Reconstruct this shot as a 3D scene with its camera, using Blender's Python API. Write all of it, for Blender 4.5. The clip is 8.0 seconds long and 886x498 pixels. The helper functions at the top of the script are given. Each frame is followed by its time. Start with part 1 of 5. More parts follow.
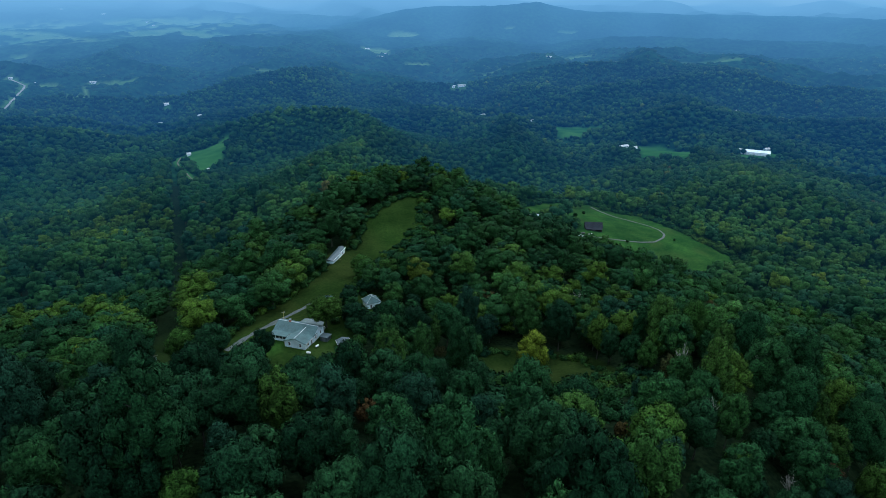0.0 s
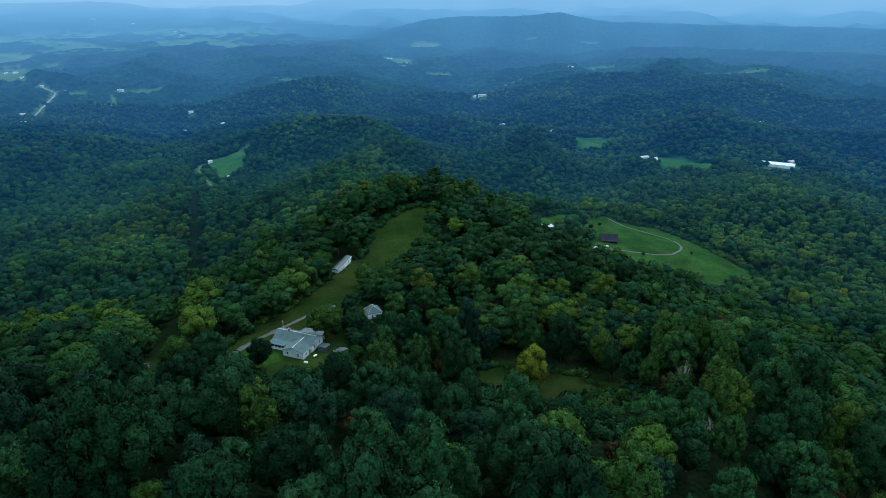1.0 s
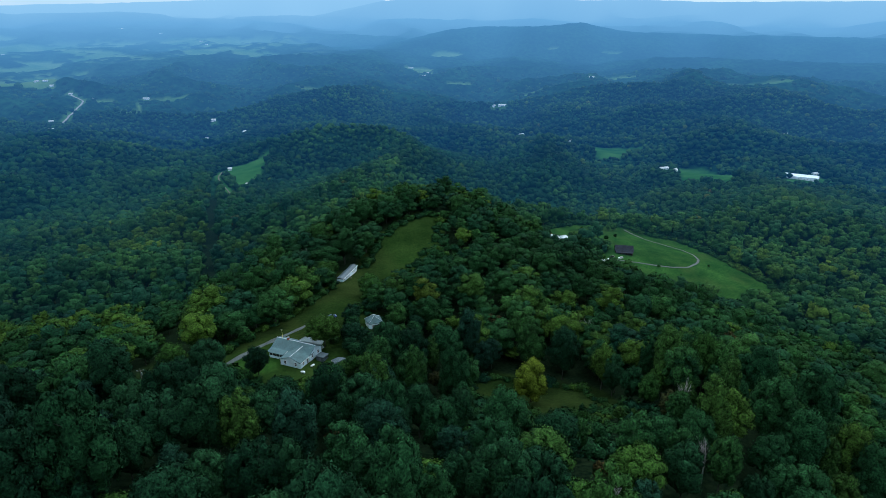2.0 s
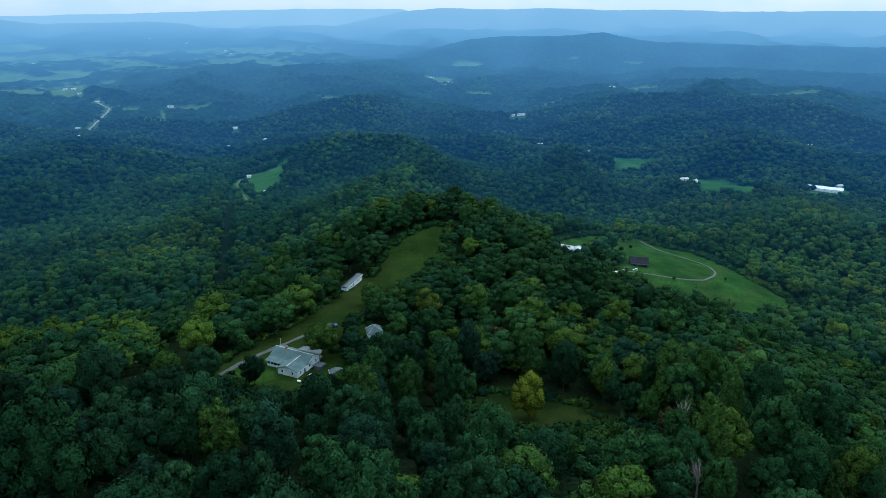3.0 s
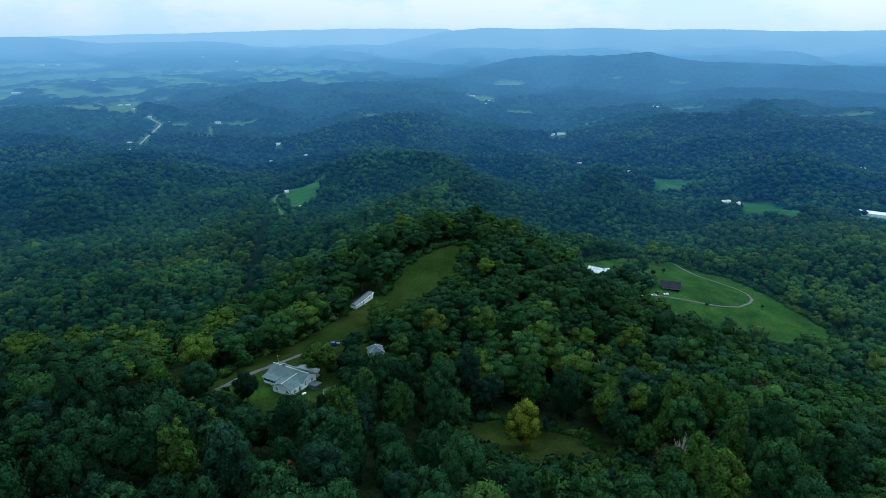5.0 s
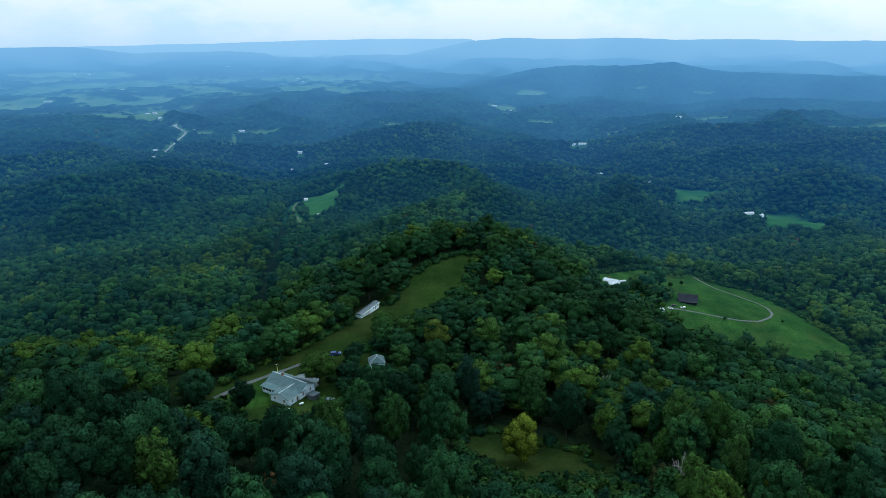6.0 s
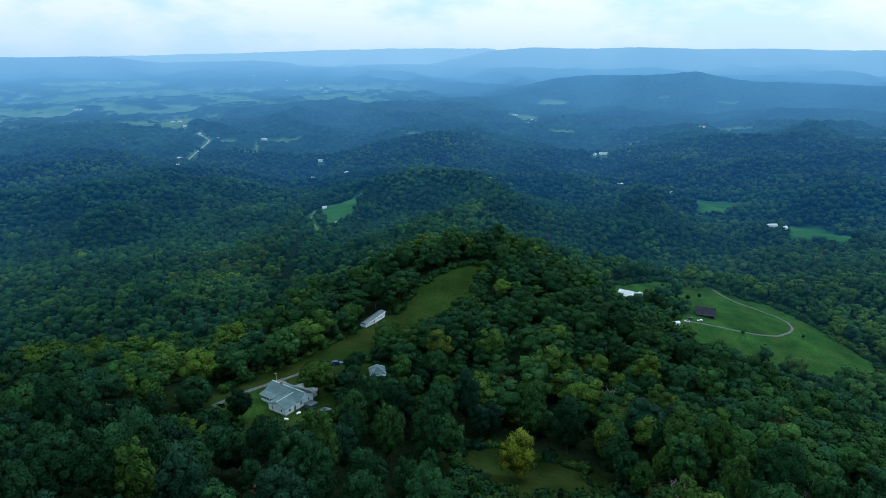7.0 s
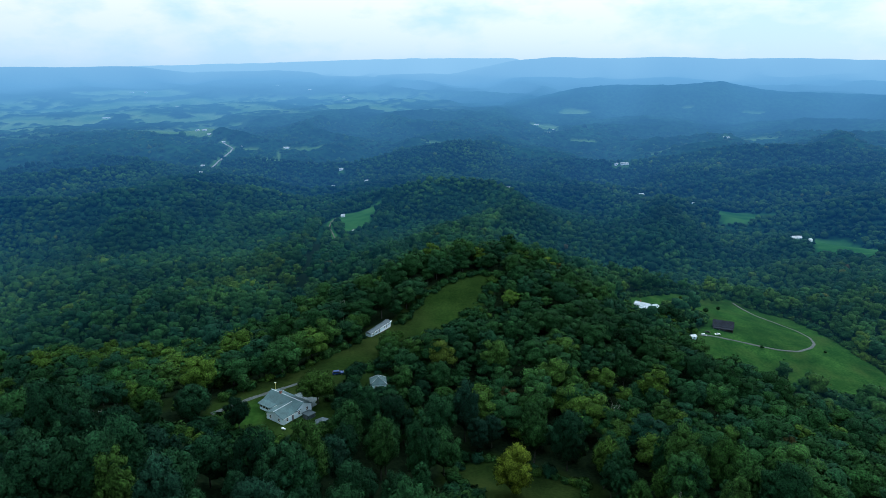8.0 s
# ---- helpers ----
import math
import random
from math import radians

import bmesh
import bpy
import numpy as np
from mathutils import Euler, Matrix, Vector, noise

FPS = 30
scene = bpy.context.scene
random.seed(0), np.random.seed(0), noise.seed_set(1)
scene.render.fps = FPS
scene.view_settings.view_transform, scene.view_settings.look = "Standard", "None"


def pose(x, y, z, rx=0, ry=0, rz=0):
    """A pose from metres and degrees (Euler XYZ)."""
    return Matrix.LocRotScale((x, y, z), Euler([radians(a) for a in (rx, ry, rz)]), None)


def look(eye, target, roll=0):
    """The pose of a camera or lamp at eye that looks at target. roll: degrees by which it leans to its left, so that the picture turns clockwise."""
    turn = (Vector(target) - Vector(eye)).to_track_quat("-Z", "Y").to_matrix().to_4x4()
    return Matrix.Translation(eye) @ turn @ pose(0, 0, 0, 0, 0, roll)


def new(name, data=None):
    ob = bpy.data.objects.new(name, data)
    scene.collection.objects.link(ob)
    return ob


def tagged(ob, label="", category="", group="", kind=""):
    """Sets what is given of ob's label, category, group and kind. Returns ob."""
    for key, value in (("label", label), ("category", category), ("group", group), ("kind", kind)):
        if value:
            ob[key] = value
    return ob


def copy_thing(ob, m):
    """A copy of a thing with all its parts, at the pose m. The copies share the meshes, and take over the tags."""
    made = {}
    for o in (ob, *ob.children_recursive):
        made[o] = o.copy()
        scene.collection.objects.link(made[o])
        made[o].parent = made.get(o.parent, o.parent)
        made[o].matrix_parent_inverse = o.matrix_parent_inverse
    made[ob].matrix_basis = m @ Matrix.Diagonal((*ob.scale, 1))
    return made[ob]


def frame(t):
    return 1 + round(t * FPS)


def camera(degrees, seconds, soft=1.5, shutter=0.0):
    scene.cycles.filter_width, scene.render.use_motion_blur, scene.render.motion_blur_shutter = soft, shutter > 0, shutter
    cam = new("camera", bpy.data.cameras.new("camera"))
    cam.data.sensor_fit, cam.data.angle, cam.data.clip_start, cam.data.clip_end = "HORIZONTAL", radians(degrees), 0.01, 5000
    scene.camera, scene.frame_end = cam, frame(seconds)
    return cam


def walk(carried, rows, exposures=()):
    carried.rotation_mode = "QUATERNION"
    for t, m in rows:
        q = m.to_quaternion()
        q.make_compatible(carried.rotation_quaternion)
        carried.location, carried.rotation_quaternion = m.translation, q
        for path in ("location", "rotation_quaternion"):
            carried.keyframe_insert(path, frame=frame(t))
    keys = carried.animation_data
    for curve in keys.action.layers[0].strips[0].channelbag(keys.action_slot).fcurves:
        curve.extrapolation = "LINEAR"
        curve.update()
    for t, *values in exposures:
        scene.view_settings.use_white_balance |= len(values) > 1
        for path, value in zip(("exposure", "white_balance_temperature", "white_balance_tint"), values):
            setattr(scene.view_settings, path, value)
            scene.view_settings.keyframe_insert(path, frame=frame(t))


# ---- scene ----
cam = camera(71.2, 8.0, soft=0.85)
METRES, EYE, TILT, LEAN, TURN = 62.0, 120.0, -23.0, 0.0, 0.0
ROWS = [
    (0.0, 0.0, 0.0, 0.0, -0.0, 0.0, 0.0),
    (0.5, 0.0586, 0.0164, 0.0061, 0.94, 0.4, -0.4),
    (1.0, 0.1203, 0.035, 0.0132, 1.92, 0.82, -0.8),
    (1.5, 0.1785, 0.0534, 0.02, 2.85, 1.22, -1.19),
    (3.0, 0.353, 0.1155, 0.0415, 5.58, 2.35, -2.3),
    (3.5, 0.4107, 0.1376, 0.0497, 6.5, 2.71, -2.68),
    (4.0, 0.4674, 0.1612, 0.0589, 7.45, 3.06, -3.07),
    (4.5, 0.5236, 0.1856, 0.0676, 8.37, 3.41, -3.46),
    (6.0, 0.6936, 0.2672, 0.0973, 11.25, 4.45, -4.64),
    (6.5, 0.7486, 0.2951, 0.1076, 12.23, 4.79, -5.03),
    (7.0, 0.8023, 0.3243, 0.1193, 13.15, 5.09, -5.42),
    (7.5, 0.8551, 0.3542, 0.131, 14.11, 5.39, -5.8),
    (8.0, 0.9081, 0.3851, 0.1421, 15.07, 5.72, -6.18),
]
walk(cam, [(t, pose(0, 0, EYE, TILT, LEAN, TURN) @ pose(METRES * x, METRES * y, METRES * z, 90 + pitch, roll, yaw)) for t, x, y, z, yaw, pitch, roll in ROWS],
     exposures=((0.0, 0.0, 5800, 8), (8.0, 0.0, 5800, 8)))

# ---- light: a bright overcast evening sky and a weak, wide sun behind cloud ----
SUN_UP, SUN_AZ = 47.0, 32.0
world = bpy.data.worlds.new("world")
scene.world = world
world.use_nodes = True
wn, wl = world.node_tree.nodes, world.node_tree.links
wn.clear()
w_out = wn.new("ShaderNodeOutputWorld")
w_back = wn.new("ShaderNodeBackground")
w_sky = wn.new("ShaderNodeTexSky")
w_sky.sky_type, w_sky.sun_disc = "NISHITA", False
w_sky.sun_elevation, w_sky.sun_rotation = radians(SUN_UP), radians(SUN_AZ)
w_sky.dust_density, w_sky.air_density = 0.6, 1.2
w_gain = wn.new("ShaderNodeMix")
w_gain.data_type, w_gain.blend_type = "RGBA", "MULTIPLY"
w_gain.inputs[0].default_value = 1.0
w_gain.inputs[7].default_value = (0.095, 0.095, 0.095, 1)
w_co = wn.new("ShaderNodeTexCoord")
w_map = wn.new("ShaderNodeMapping")
w_map.inputs["Scale"].default_value = (1.0, 1.0, 2.4)
w_map.inputs["Location"].default_value = (0.1, 0.25, 0.0)
w_noise = wn.new("ShaderNodeTexNoise")
w_noise.inputs["Scale"].default_value = 5.0
w_noise.inputs["Detail"].default_value = 7.0
w_noise.inputs["Roughness"].default_value = 0.55
w_ramp = wn.new("ShaderNodeValToRGB")
w_ramp.color_ramp.elements[0].position, w_ramp.color_ramp.elements[0].color = 0.42, (0.62, 0.83, 0.95, 1)
w_ramp.color_ramp.elements[1].position, w_ramp.color_ramp.elements[1].color = 0.57, (0.98, 0.99, 1.0, 1)
w_mix = wn.new("ShaderNodeMix")
w_mix.data_type = "RGBA"
w_mix.inputs[0].default_value = 0.78
wl.new(w_co.outputs["Generated"], w_map.inputs["Vector"])
wl.new(w_map.outputs["Vector"], w_noise.inputs["Vector"])
wl.new(w_noise.outputs["Fac"], w_ramp.inputs["Fac"])
wl.new(w_sky.outputs["Color"], w_gain.inputs[6])
wl.new(w_gain.outputs[2], w_mix.inputs[6])
w_sep = wn.new("ShaderNodeSeparateXYZ")
w_low = wn.new("ShaderNodeValToRGB")
w_low.color_ramp.elements[0].position, w_low.color_ramp.elements[0].color = 0.0, (0.85, 0.85, 0.85, 1)
w_low.color_ramp.elements[1].position, w_low.color_ramp.elements[1].color = 0.09, (0, 0, 0, 1)
w_veil = wn.new("ShaderNodeMix")
w_veil.data_type = "RGBA"
w_veil.inputs[7].default_value = (0.46, 0.71, 0.92, 1)
wl.new(w_co.outputs["Generated"], w_sep.inputs["Vector"])
wl.new(w_sep.outputs["Z"], w_low.inputs["Fac"])
wl.new(w_low.outputs["Color"], w_veil.inputs[0])
wl.new(w_ramp.outputs["Color"], w_veil.inputs[6])
wl.new(w_veil.outputs[2], w_mix.inputs[7])
w_dome = wn.new("ShaderNodeMapRange")  # an overcast dome, brighter overhead
w_dome.inputs["From Min"].default_value, w_dome.inputs["From Max"].default_value = 0.08, 1.0
w_dome.inputs["To Min"].default_value, w_dome.inputs["To Max"].default_value = 1.12, 2.7
wl.new(w_sep.outputs["Z"], w_dome.inputs["Value"])
wl.new(w_mix.outputs[2], w_back.inputs["Color"])
wl.new(w_dome.outputs["Result"], w_back.inputs["Strength"])
wl.new(w_back.outputs["Background"], w_out.inputs["Surface"])

sun_data = bpy.data.lights.new("sun", "SUN")
sun_data.energy, sun_data.angle, sun_data.color = 1.5, radians(20), (1.0, 0.98, 0.95)
sun = new("sun", sun_data)
up, side = radians(SUN_UP), radians(SUN_AZ)
sun.matrix_world = look((300 * math.sin(side), 300 * math.cos(side), 400), (300 * math.sin(side) - math.cos(up) * math.sin(side), 300 * math.cos(side) - math.cos(up) * math.cos(side), 400 - math.sin(up)))

# ---- materials ----
def material(name):
    m = bpy.data.materials.new(name)
    m.use_nodes = True
    t = m.node_tree
    return m, t.nodes, t.links, t.nodes["Principled BSDF"]


def speckle(n, l, scale, detail, low, high, vector=None, spot=(0.35, 0.65)):
    """Noise at a real-world scale, ramped between two colours."""
    tex, ramp = n.new("ShaderNodeTexNoise"), n.new("ShaderNodeValToRGB")
    tex.inputs["Scale"].default_value, tex.inputs["Detail"].default_value = scale, detail
    if vector:
        l.new(vector, tex.inputs["Vector"])
    e = ramp.color_ramp.elements
    e[0].position, e[1].position = spot
    e[0].color, e[1].color = (*low, 1), (*high, 1)
    l.new(tex.outputs["Fac"], ramp.inputs["Fac"])
    return ramp.outputs["Color"], tex.outputs["Fac"]


def blend(n, l, kind, fac, a, b):
    mix = n.new("ShaderNodeMix")
    mix.data_type, mix.blend_type = "RGBA", kind
    for slot, v in ((0, fac), (6, a), (7, b)):
        if isinstance(v, (int, float)):
            mix.inputs[slot].default_value = v
        elif isinstance(v, tuple):
            mix.inputs[slot].default_value = (*v, 1)
        else:
            l.new(v, mix.inputs[slot])
    return mix.outputs[2]


def bumped(n, l, bsdf, height, strength, distance):
    b = n.new("ShaderNodeBump")
    b.inputs["Strength"].default_value, b.inputs["Distance"].default_value = strength, distance
    l.new(height, b.inputs["Height"])
    l.new(b.outputs["Normal"], bsdf.inputs["Normal"])


def plain(name, low, high, rough_=0.7, scale=6.0, big=0.7, metal=0.0, bump=0.3, spec=0.4):
    """A worn surface: fine grain over broad stains, in object space."""
    m, n, l, b = material(name)
    co = n.new("ShaderNodeTexCoord").outputs["Object"]
    fine, height = speckle(n, l, scale, 6, low, high, co)
    stain, _ = speckle(n, l, big, 3, (0.72, 0.72, 0.7), (1.08, 1.07, 1.05), co)
    l.new(blend(n, l, "MULTIPLY", 1.0, fine, stain), b.inputs["Base Color"])
    b.inputs["Roughness"].default_value, b.inputs["Metallic"].default_value = rough_, metal
    b.inputs["Specular IOR Level"].default_value = spec
    bumped(n, l, b, height, bump, 0.02)
    return m


def foliage(name, colours, by_attribute, glow=False):
    """Leaves. colours: (position, rgb) along the trees' own variation; each clump varies a little more."""
    m, n, l, b = material(name)
    if by_attribute:
        pick = n.new("ShaderNodeAttribute")
        pick.attribute_name = "kind_of_leaf"
        pick = pick.outputs["Fac"]
    else:
        pick = n.new("ShaderNodeObjectInfo").outputs["Random"]
    ramp = n.new("ShaderNodeValToRGB")
    e = ramp.color_ramp.elements
    while len(e) < len(colours):
        e.new(0.5)
    for slot, (p, c) in zip(e, colours):
        slot.position, slot.color = p, (*c, 1)
    l.new(pick, ramp.inputs["Fac"])
    geo = n.new("ShaderNodeNewGeometry")
    isle = n.new("ShaderNodeMapRange")
    isle.inputs["To Min"].default_value, isle.inputs["To Max"].default_value = (0.88, 1.12) if glow else (0.82, 1.18)
    l.new(geo.outputs["Random Per Island"], isle.inputs["Value"])
    grey = n.new("ShaderNodeCombineColor")
    for k in range(3):
        l.new(isle.outputs["Result"], grey.inputs[k])
    each = blend(n, l, "MULTIPLY", 1.0, ramp.outputs["Color"], grey.outputs["Color"])
    patch, _ = speckle(n, l, 0.3, 4, (0.76, 0.78, 0.8), (1.27, 1.28, 1.32), geo.outputs["Position"])
    fine, height = speckle(n, l, 0.8 if glow else 1.7, 7, (0.55, 0.6, 0.6) if glow else (0.3, 0.34, 0.34), (1.34, 1.32, 1.26) if glow else (1.66, 1.62, 1.48), geo.outputs["Position"], (0.36, 0.64))
    colour = blend(n, l, "MULTIPLY", 1.0, blend(n, l, "MULTIPLY", 1.0, each, patch), fine)
    stand, _ = speckle(n, l, 0.011, 4, (0.68, 0.72, 0.75), (1.28, 1.24, 1.15), geo.outputs["Position"], (0.38, 0.62))
    colour = blend(n, l, "MULTIPLY", 1.0, colour, stand)
    if glow:
        slope, _ = speckle(n, l, 0.0042, 5, (0.72, 0.84, 1.0), (1.6, 1.3, 1.0), geo.outputs["Position"], (0.4, 0.64))
        colour = blend(n, l, "MULTIPLY", 1.0, colour, slope)
    l.new(colour, b.inputs["Base Color"])
    b.inputs["Roughness"].default_value = 0.75
    b.inputs["Specular IOR Level"].default_value = 0.02
    bumped(n, l, b, height, 0.9, 1.2 if glow else 0.8)
    # haze painted onto the farther leaves as emission
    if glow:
        painted_haze(m, n, l, b)
    return m


def painted_haze(m, n, l, b):
    """Painted haze: emission mixed into the surface, stronger and paler the farther it lies."""
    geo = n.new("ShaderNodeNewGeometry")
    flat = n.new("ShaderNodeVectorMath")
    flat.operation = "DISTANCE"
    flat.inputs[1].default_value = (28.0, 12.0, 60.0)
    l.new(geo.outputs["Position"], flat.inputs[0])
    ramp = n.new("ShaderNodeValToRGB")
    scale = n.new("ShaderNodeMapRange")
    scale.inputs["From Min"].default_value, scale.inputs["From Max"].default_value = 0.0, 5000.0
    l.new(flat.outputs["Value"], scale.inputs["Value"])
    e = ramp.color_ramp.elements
    for p, v in HAZE:
        s = e[0] if p == HAZE[0][0] else (e[1] if p == HAZE[-1][0] else e.new(p / 5000.0))
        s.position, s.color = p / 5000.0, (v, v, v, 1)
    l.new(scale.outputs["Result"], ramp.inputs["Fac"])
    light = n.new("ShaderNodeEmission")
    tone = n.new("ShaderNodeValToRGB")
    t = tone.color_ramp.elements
    t[0].position, t[0].color = 0.13, (*HAZE_WOODS, 1)
    t[1].position, t[1].color = 0.985, (*HAZE_LAST, 1)
    for place, tint in ((0.3, HAZE_NEAR), (0.73, HAZE_HILLS), (0.88, HAZE_FAR)):
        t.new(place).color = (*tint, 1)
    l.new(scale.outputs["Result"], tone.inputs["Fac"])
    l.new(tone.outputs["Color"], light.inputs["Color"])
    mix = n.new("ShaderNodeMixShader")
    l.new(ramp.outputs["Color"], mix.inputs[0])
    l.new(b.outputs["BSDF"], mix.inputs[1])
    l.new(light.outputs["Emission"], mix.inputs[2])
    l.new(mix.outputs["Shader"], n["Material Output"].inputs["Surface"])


# painted haze: share of emission by distance in metres, then its tints
HAZE = ((380, 0.0), (700, 0.024), (1100, 0.112), (1600, 0.235), (2300, 0.39), (3000, 0.56), (3700, 0.73), (4300, 0.86), (4900, 0.93))
HAZE_WOODS, HAZE_NEAR, HAZE_HILLS, HAZE_FAR, HAZE_LAST = (0.028, 0.145, 0.22), (0.022, 0.13, 0.38), (0.13, 0.37, 0.68), (0.21, 0.49, 0.8), (0.36, 0.64, 0.88)

DEEP, MID, OLIVE, YELLOW, RUSSET, BLUE = (0.0092, 0.0317, 0.0105), (0.0153, 0.0475, 0.0126), (0.0188, 0.0454, 0.0100), (0.0390, 0.0684, 0.0090), (0.0343, 0.0310, 0.0119), (0.0076, 0.0295, 0.0161)
WOODS = ((0.0, DEEP), (0.12, MID), (0.22, (0.0076, 0.0274, 0.0098)), (0.34, BLUE), (0.44, DEEP), (0.54, (0.0198, 0.0526, 0.0133)), (0.64, (0.0084, 0.0324, 0.0112)), (0.72, (0.0176, 0.0490, 0.0126)), (0.8, OLIVE), (0.9, (0.0310, 0.0620, 0.0098)), (0.96, YELLOW), (1.0, RUSSET))
leaf_woods = foliage("leaf_woods", WOODS, True)
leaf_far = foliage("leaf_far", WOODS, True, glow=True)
leaf_deep = foliage("leaf_deep", ((0.0, (0.0037, 0.0155, 0.0074)), (0.5, (0.0069, 0.0254, 0.0117)), (1.0, (0.0111, 0.0365, 0.0148))), False)
leaf_mid = foliage("leaf_mid", ((0.0, (0.0086, 0.0320, 0.0130)), (0.5, (0.0141, 0.0469, 0.0168)), (0.8, (0.0194, 0.0542, 0.0141)), (1.0, (0.0270, 0.0571, 0.0116))), False)
leaf_blue = foliage("leaf_blue", ((0.0, (0.0066, 0.0234, 0.0145)), (1.0, (0.0096, 0.0314, 0.0190))), False)
leaf_yellow = foliage("leaf_yellow", ((0.0, (0.062, 0.098, 0.012)), (1.0, (0.086, 0.116, 0.012))), False)
leaf_olive = foliage("leaf_olive", ((0.0, (0.0150, 0.0440, 0.0105)), (0.6, (0.0235, 0.0560, 0.0110)), (1.0, (0.0340, 0.0670, 0.0115))), False)
leaf_russet = foliage("leaf_russet", ((0.0, (0.024, 0.030, 0.010)), (0.6, (0.034, 0.028, 0.011)), (1.0, (0.042, 0.024, 0.011))), False)
bark = plain("bark", (0.02, 0.02, 0.017), (0.055, 0.053, 0.047), 0.9, 9.0, 0.5, bump=0.8, spec=0.1)
dead_wood = plain("dead_wood", (0.16, 0.15, 0.14), (0.3, 0.29, 0.27), 0.9, 9.0, 0.5)
siding = plain("siding", (0.52, 0.67, 0.73), (0.60, 0.74, 0.79), 0.55, 3.0, 0.25)
trim_paint = plain("trim_paint", (0.74, 0.75, 0.75), (0.82, 0.83, 0.83), 0.5, 5.0, 0.5)
shingle = plain("shingle", (0.036, 0.073, 0.075), (0.072, 0.128, 0.13), 0.85, 7.0, 0.35, bump=0.6)
sheet_metal = plain("sheet_metal", (0.2, 0.24, 0.26), (0.31, 0.36, 0.38), 0.5, 1.6, 0.2, metal=0.3)
dark_metal = plain("dark_metal", (0.035, 0.055, 0.065), (0.07, 0.1, 0.11), 0.6, 2.0, 0.3, metal=0.2)
barn_wood = plain("barn_wood", (0.017, 0.018, 0.02), (0.042, 0.042, 0.043), 0.85, 4.0, 0.3, bump=0.6, spec=0.1)
barn_roof = plain("barn_roof", (0.010, 0.014, 0.02), (0.022, 0.028, 0.038), 0.85, 1.2, 0.2, spec=0.12)
pale_metal = plain("pale_metal", (0.4, 0.43, 0.45), (0.55, 0.58, 0.6), 0.6, 1.0, 0.2)
meadow_roof = plain("meadow_roof", (0.27, 0.32, 0.34), (0.5, 0.55, 0.58), 0.6, 0.8, 0.25)
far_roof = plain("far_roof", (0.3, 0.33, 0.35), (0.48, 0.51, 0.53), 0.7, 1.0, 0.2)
# bluish base colour, leaning toward the painted haze
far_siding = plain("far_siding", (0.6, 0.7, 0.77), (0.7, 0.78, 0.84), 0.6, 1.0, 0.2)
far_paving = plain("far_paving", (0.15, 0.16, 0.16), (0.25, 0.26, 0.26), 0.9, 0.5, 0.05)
# haze painted over far buildings and paving as emission
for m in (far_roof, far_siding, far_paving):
    painted_haze(m, m.node_tree.nodes, m.node_tree.links, m.node_tree.nodes["Principled BSDF"])
brick = plain("brick", (0.2, 0.06, 0.04), (0.34, 0.12, 0.08), 0.9, 12.0, 1.0)
concrete = plain("concrete", (0.14, 0.16, 0.165), (0.23, 0.255, 0.26), 0.85, 2.0, 0.3)
pad_concrete = plain("pad_concrete", (0.07, 0.10, 0.10), (0.12, 0.155, 0.155), 0.85, 2.0, 0.3)
gravel = plain("gravel", (0.03, 0.04, 0.037), (0.082, 0.098, 0.093), 0.95, 5.0, 0.16, bump=0.8)
asphalt = plain("asphalt", (0.16, 0.165, 0.17), (0.26, 0.265, 0.27), 0.9, 1.0, 0.05)
white_enamel = plain("white_enamel", (0.74, 0.75, 0.76), (0.82, 0.83, 0.84), 0.3, 2.0, 0.5)
rubber = plain("rubber", (0.015, 0.015, 0.015), (0.03, 0.03, 0.03), 0.85)
steel = plain("steel", (0.4, 0.41, 0.42), (0.55, 0.56, 0.57), 0.35, metal=0.9)
pole_wood = plain("pole_wood", (0.06, 0.055, 0.045), (0.13, 0.12, 0.1), 0.9, 5.0)
yellow_paint = plain("yellow_paint", (0.5, 0.42, 0.12), (0.6, 0.52, 0.18), 0.5)
red_lamp = plain("red_lamp", (0.3, 0.01, 0.01), (0.4, 0.02, 0.02), 0.3)
earthenware = plain("dark_door", (0.06, 0.07, 0.08), (0.1, 0.11, 0.12), 0.6)


def car_paint(name, colour):
    m, n, l, b = material(name)
    c, _ = speckle(n, l, 3.0, 3, tuple(0.9 * v for v in colour), colour)
    l.new(c, b.inputs["Base Color"])
    b.inputs["Roughness"].default_value, b.inputs["Coat Weight"].default_value = 0.55, 0.1
    return m


def dark_glass(name):
    m, n, l, b = material(name)
    b.inputs["Base Color"].default_value = (0.02, 0.025, 0.03, 1)
    b.inputs["Roughness"].default_value = 0.08
    return m


glass = dark_glass("window_glass")
blue_paint = car_paint("blue_car_paint", (0.002, 0.03, 0.12))
white_paint = car_paint("white_car_paint", (0.75, 0.76, 0.77))
black_paint = car_paint("black_car_paint", (0.02, 0.02, 0.022))


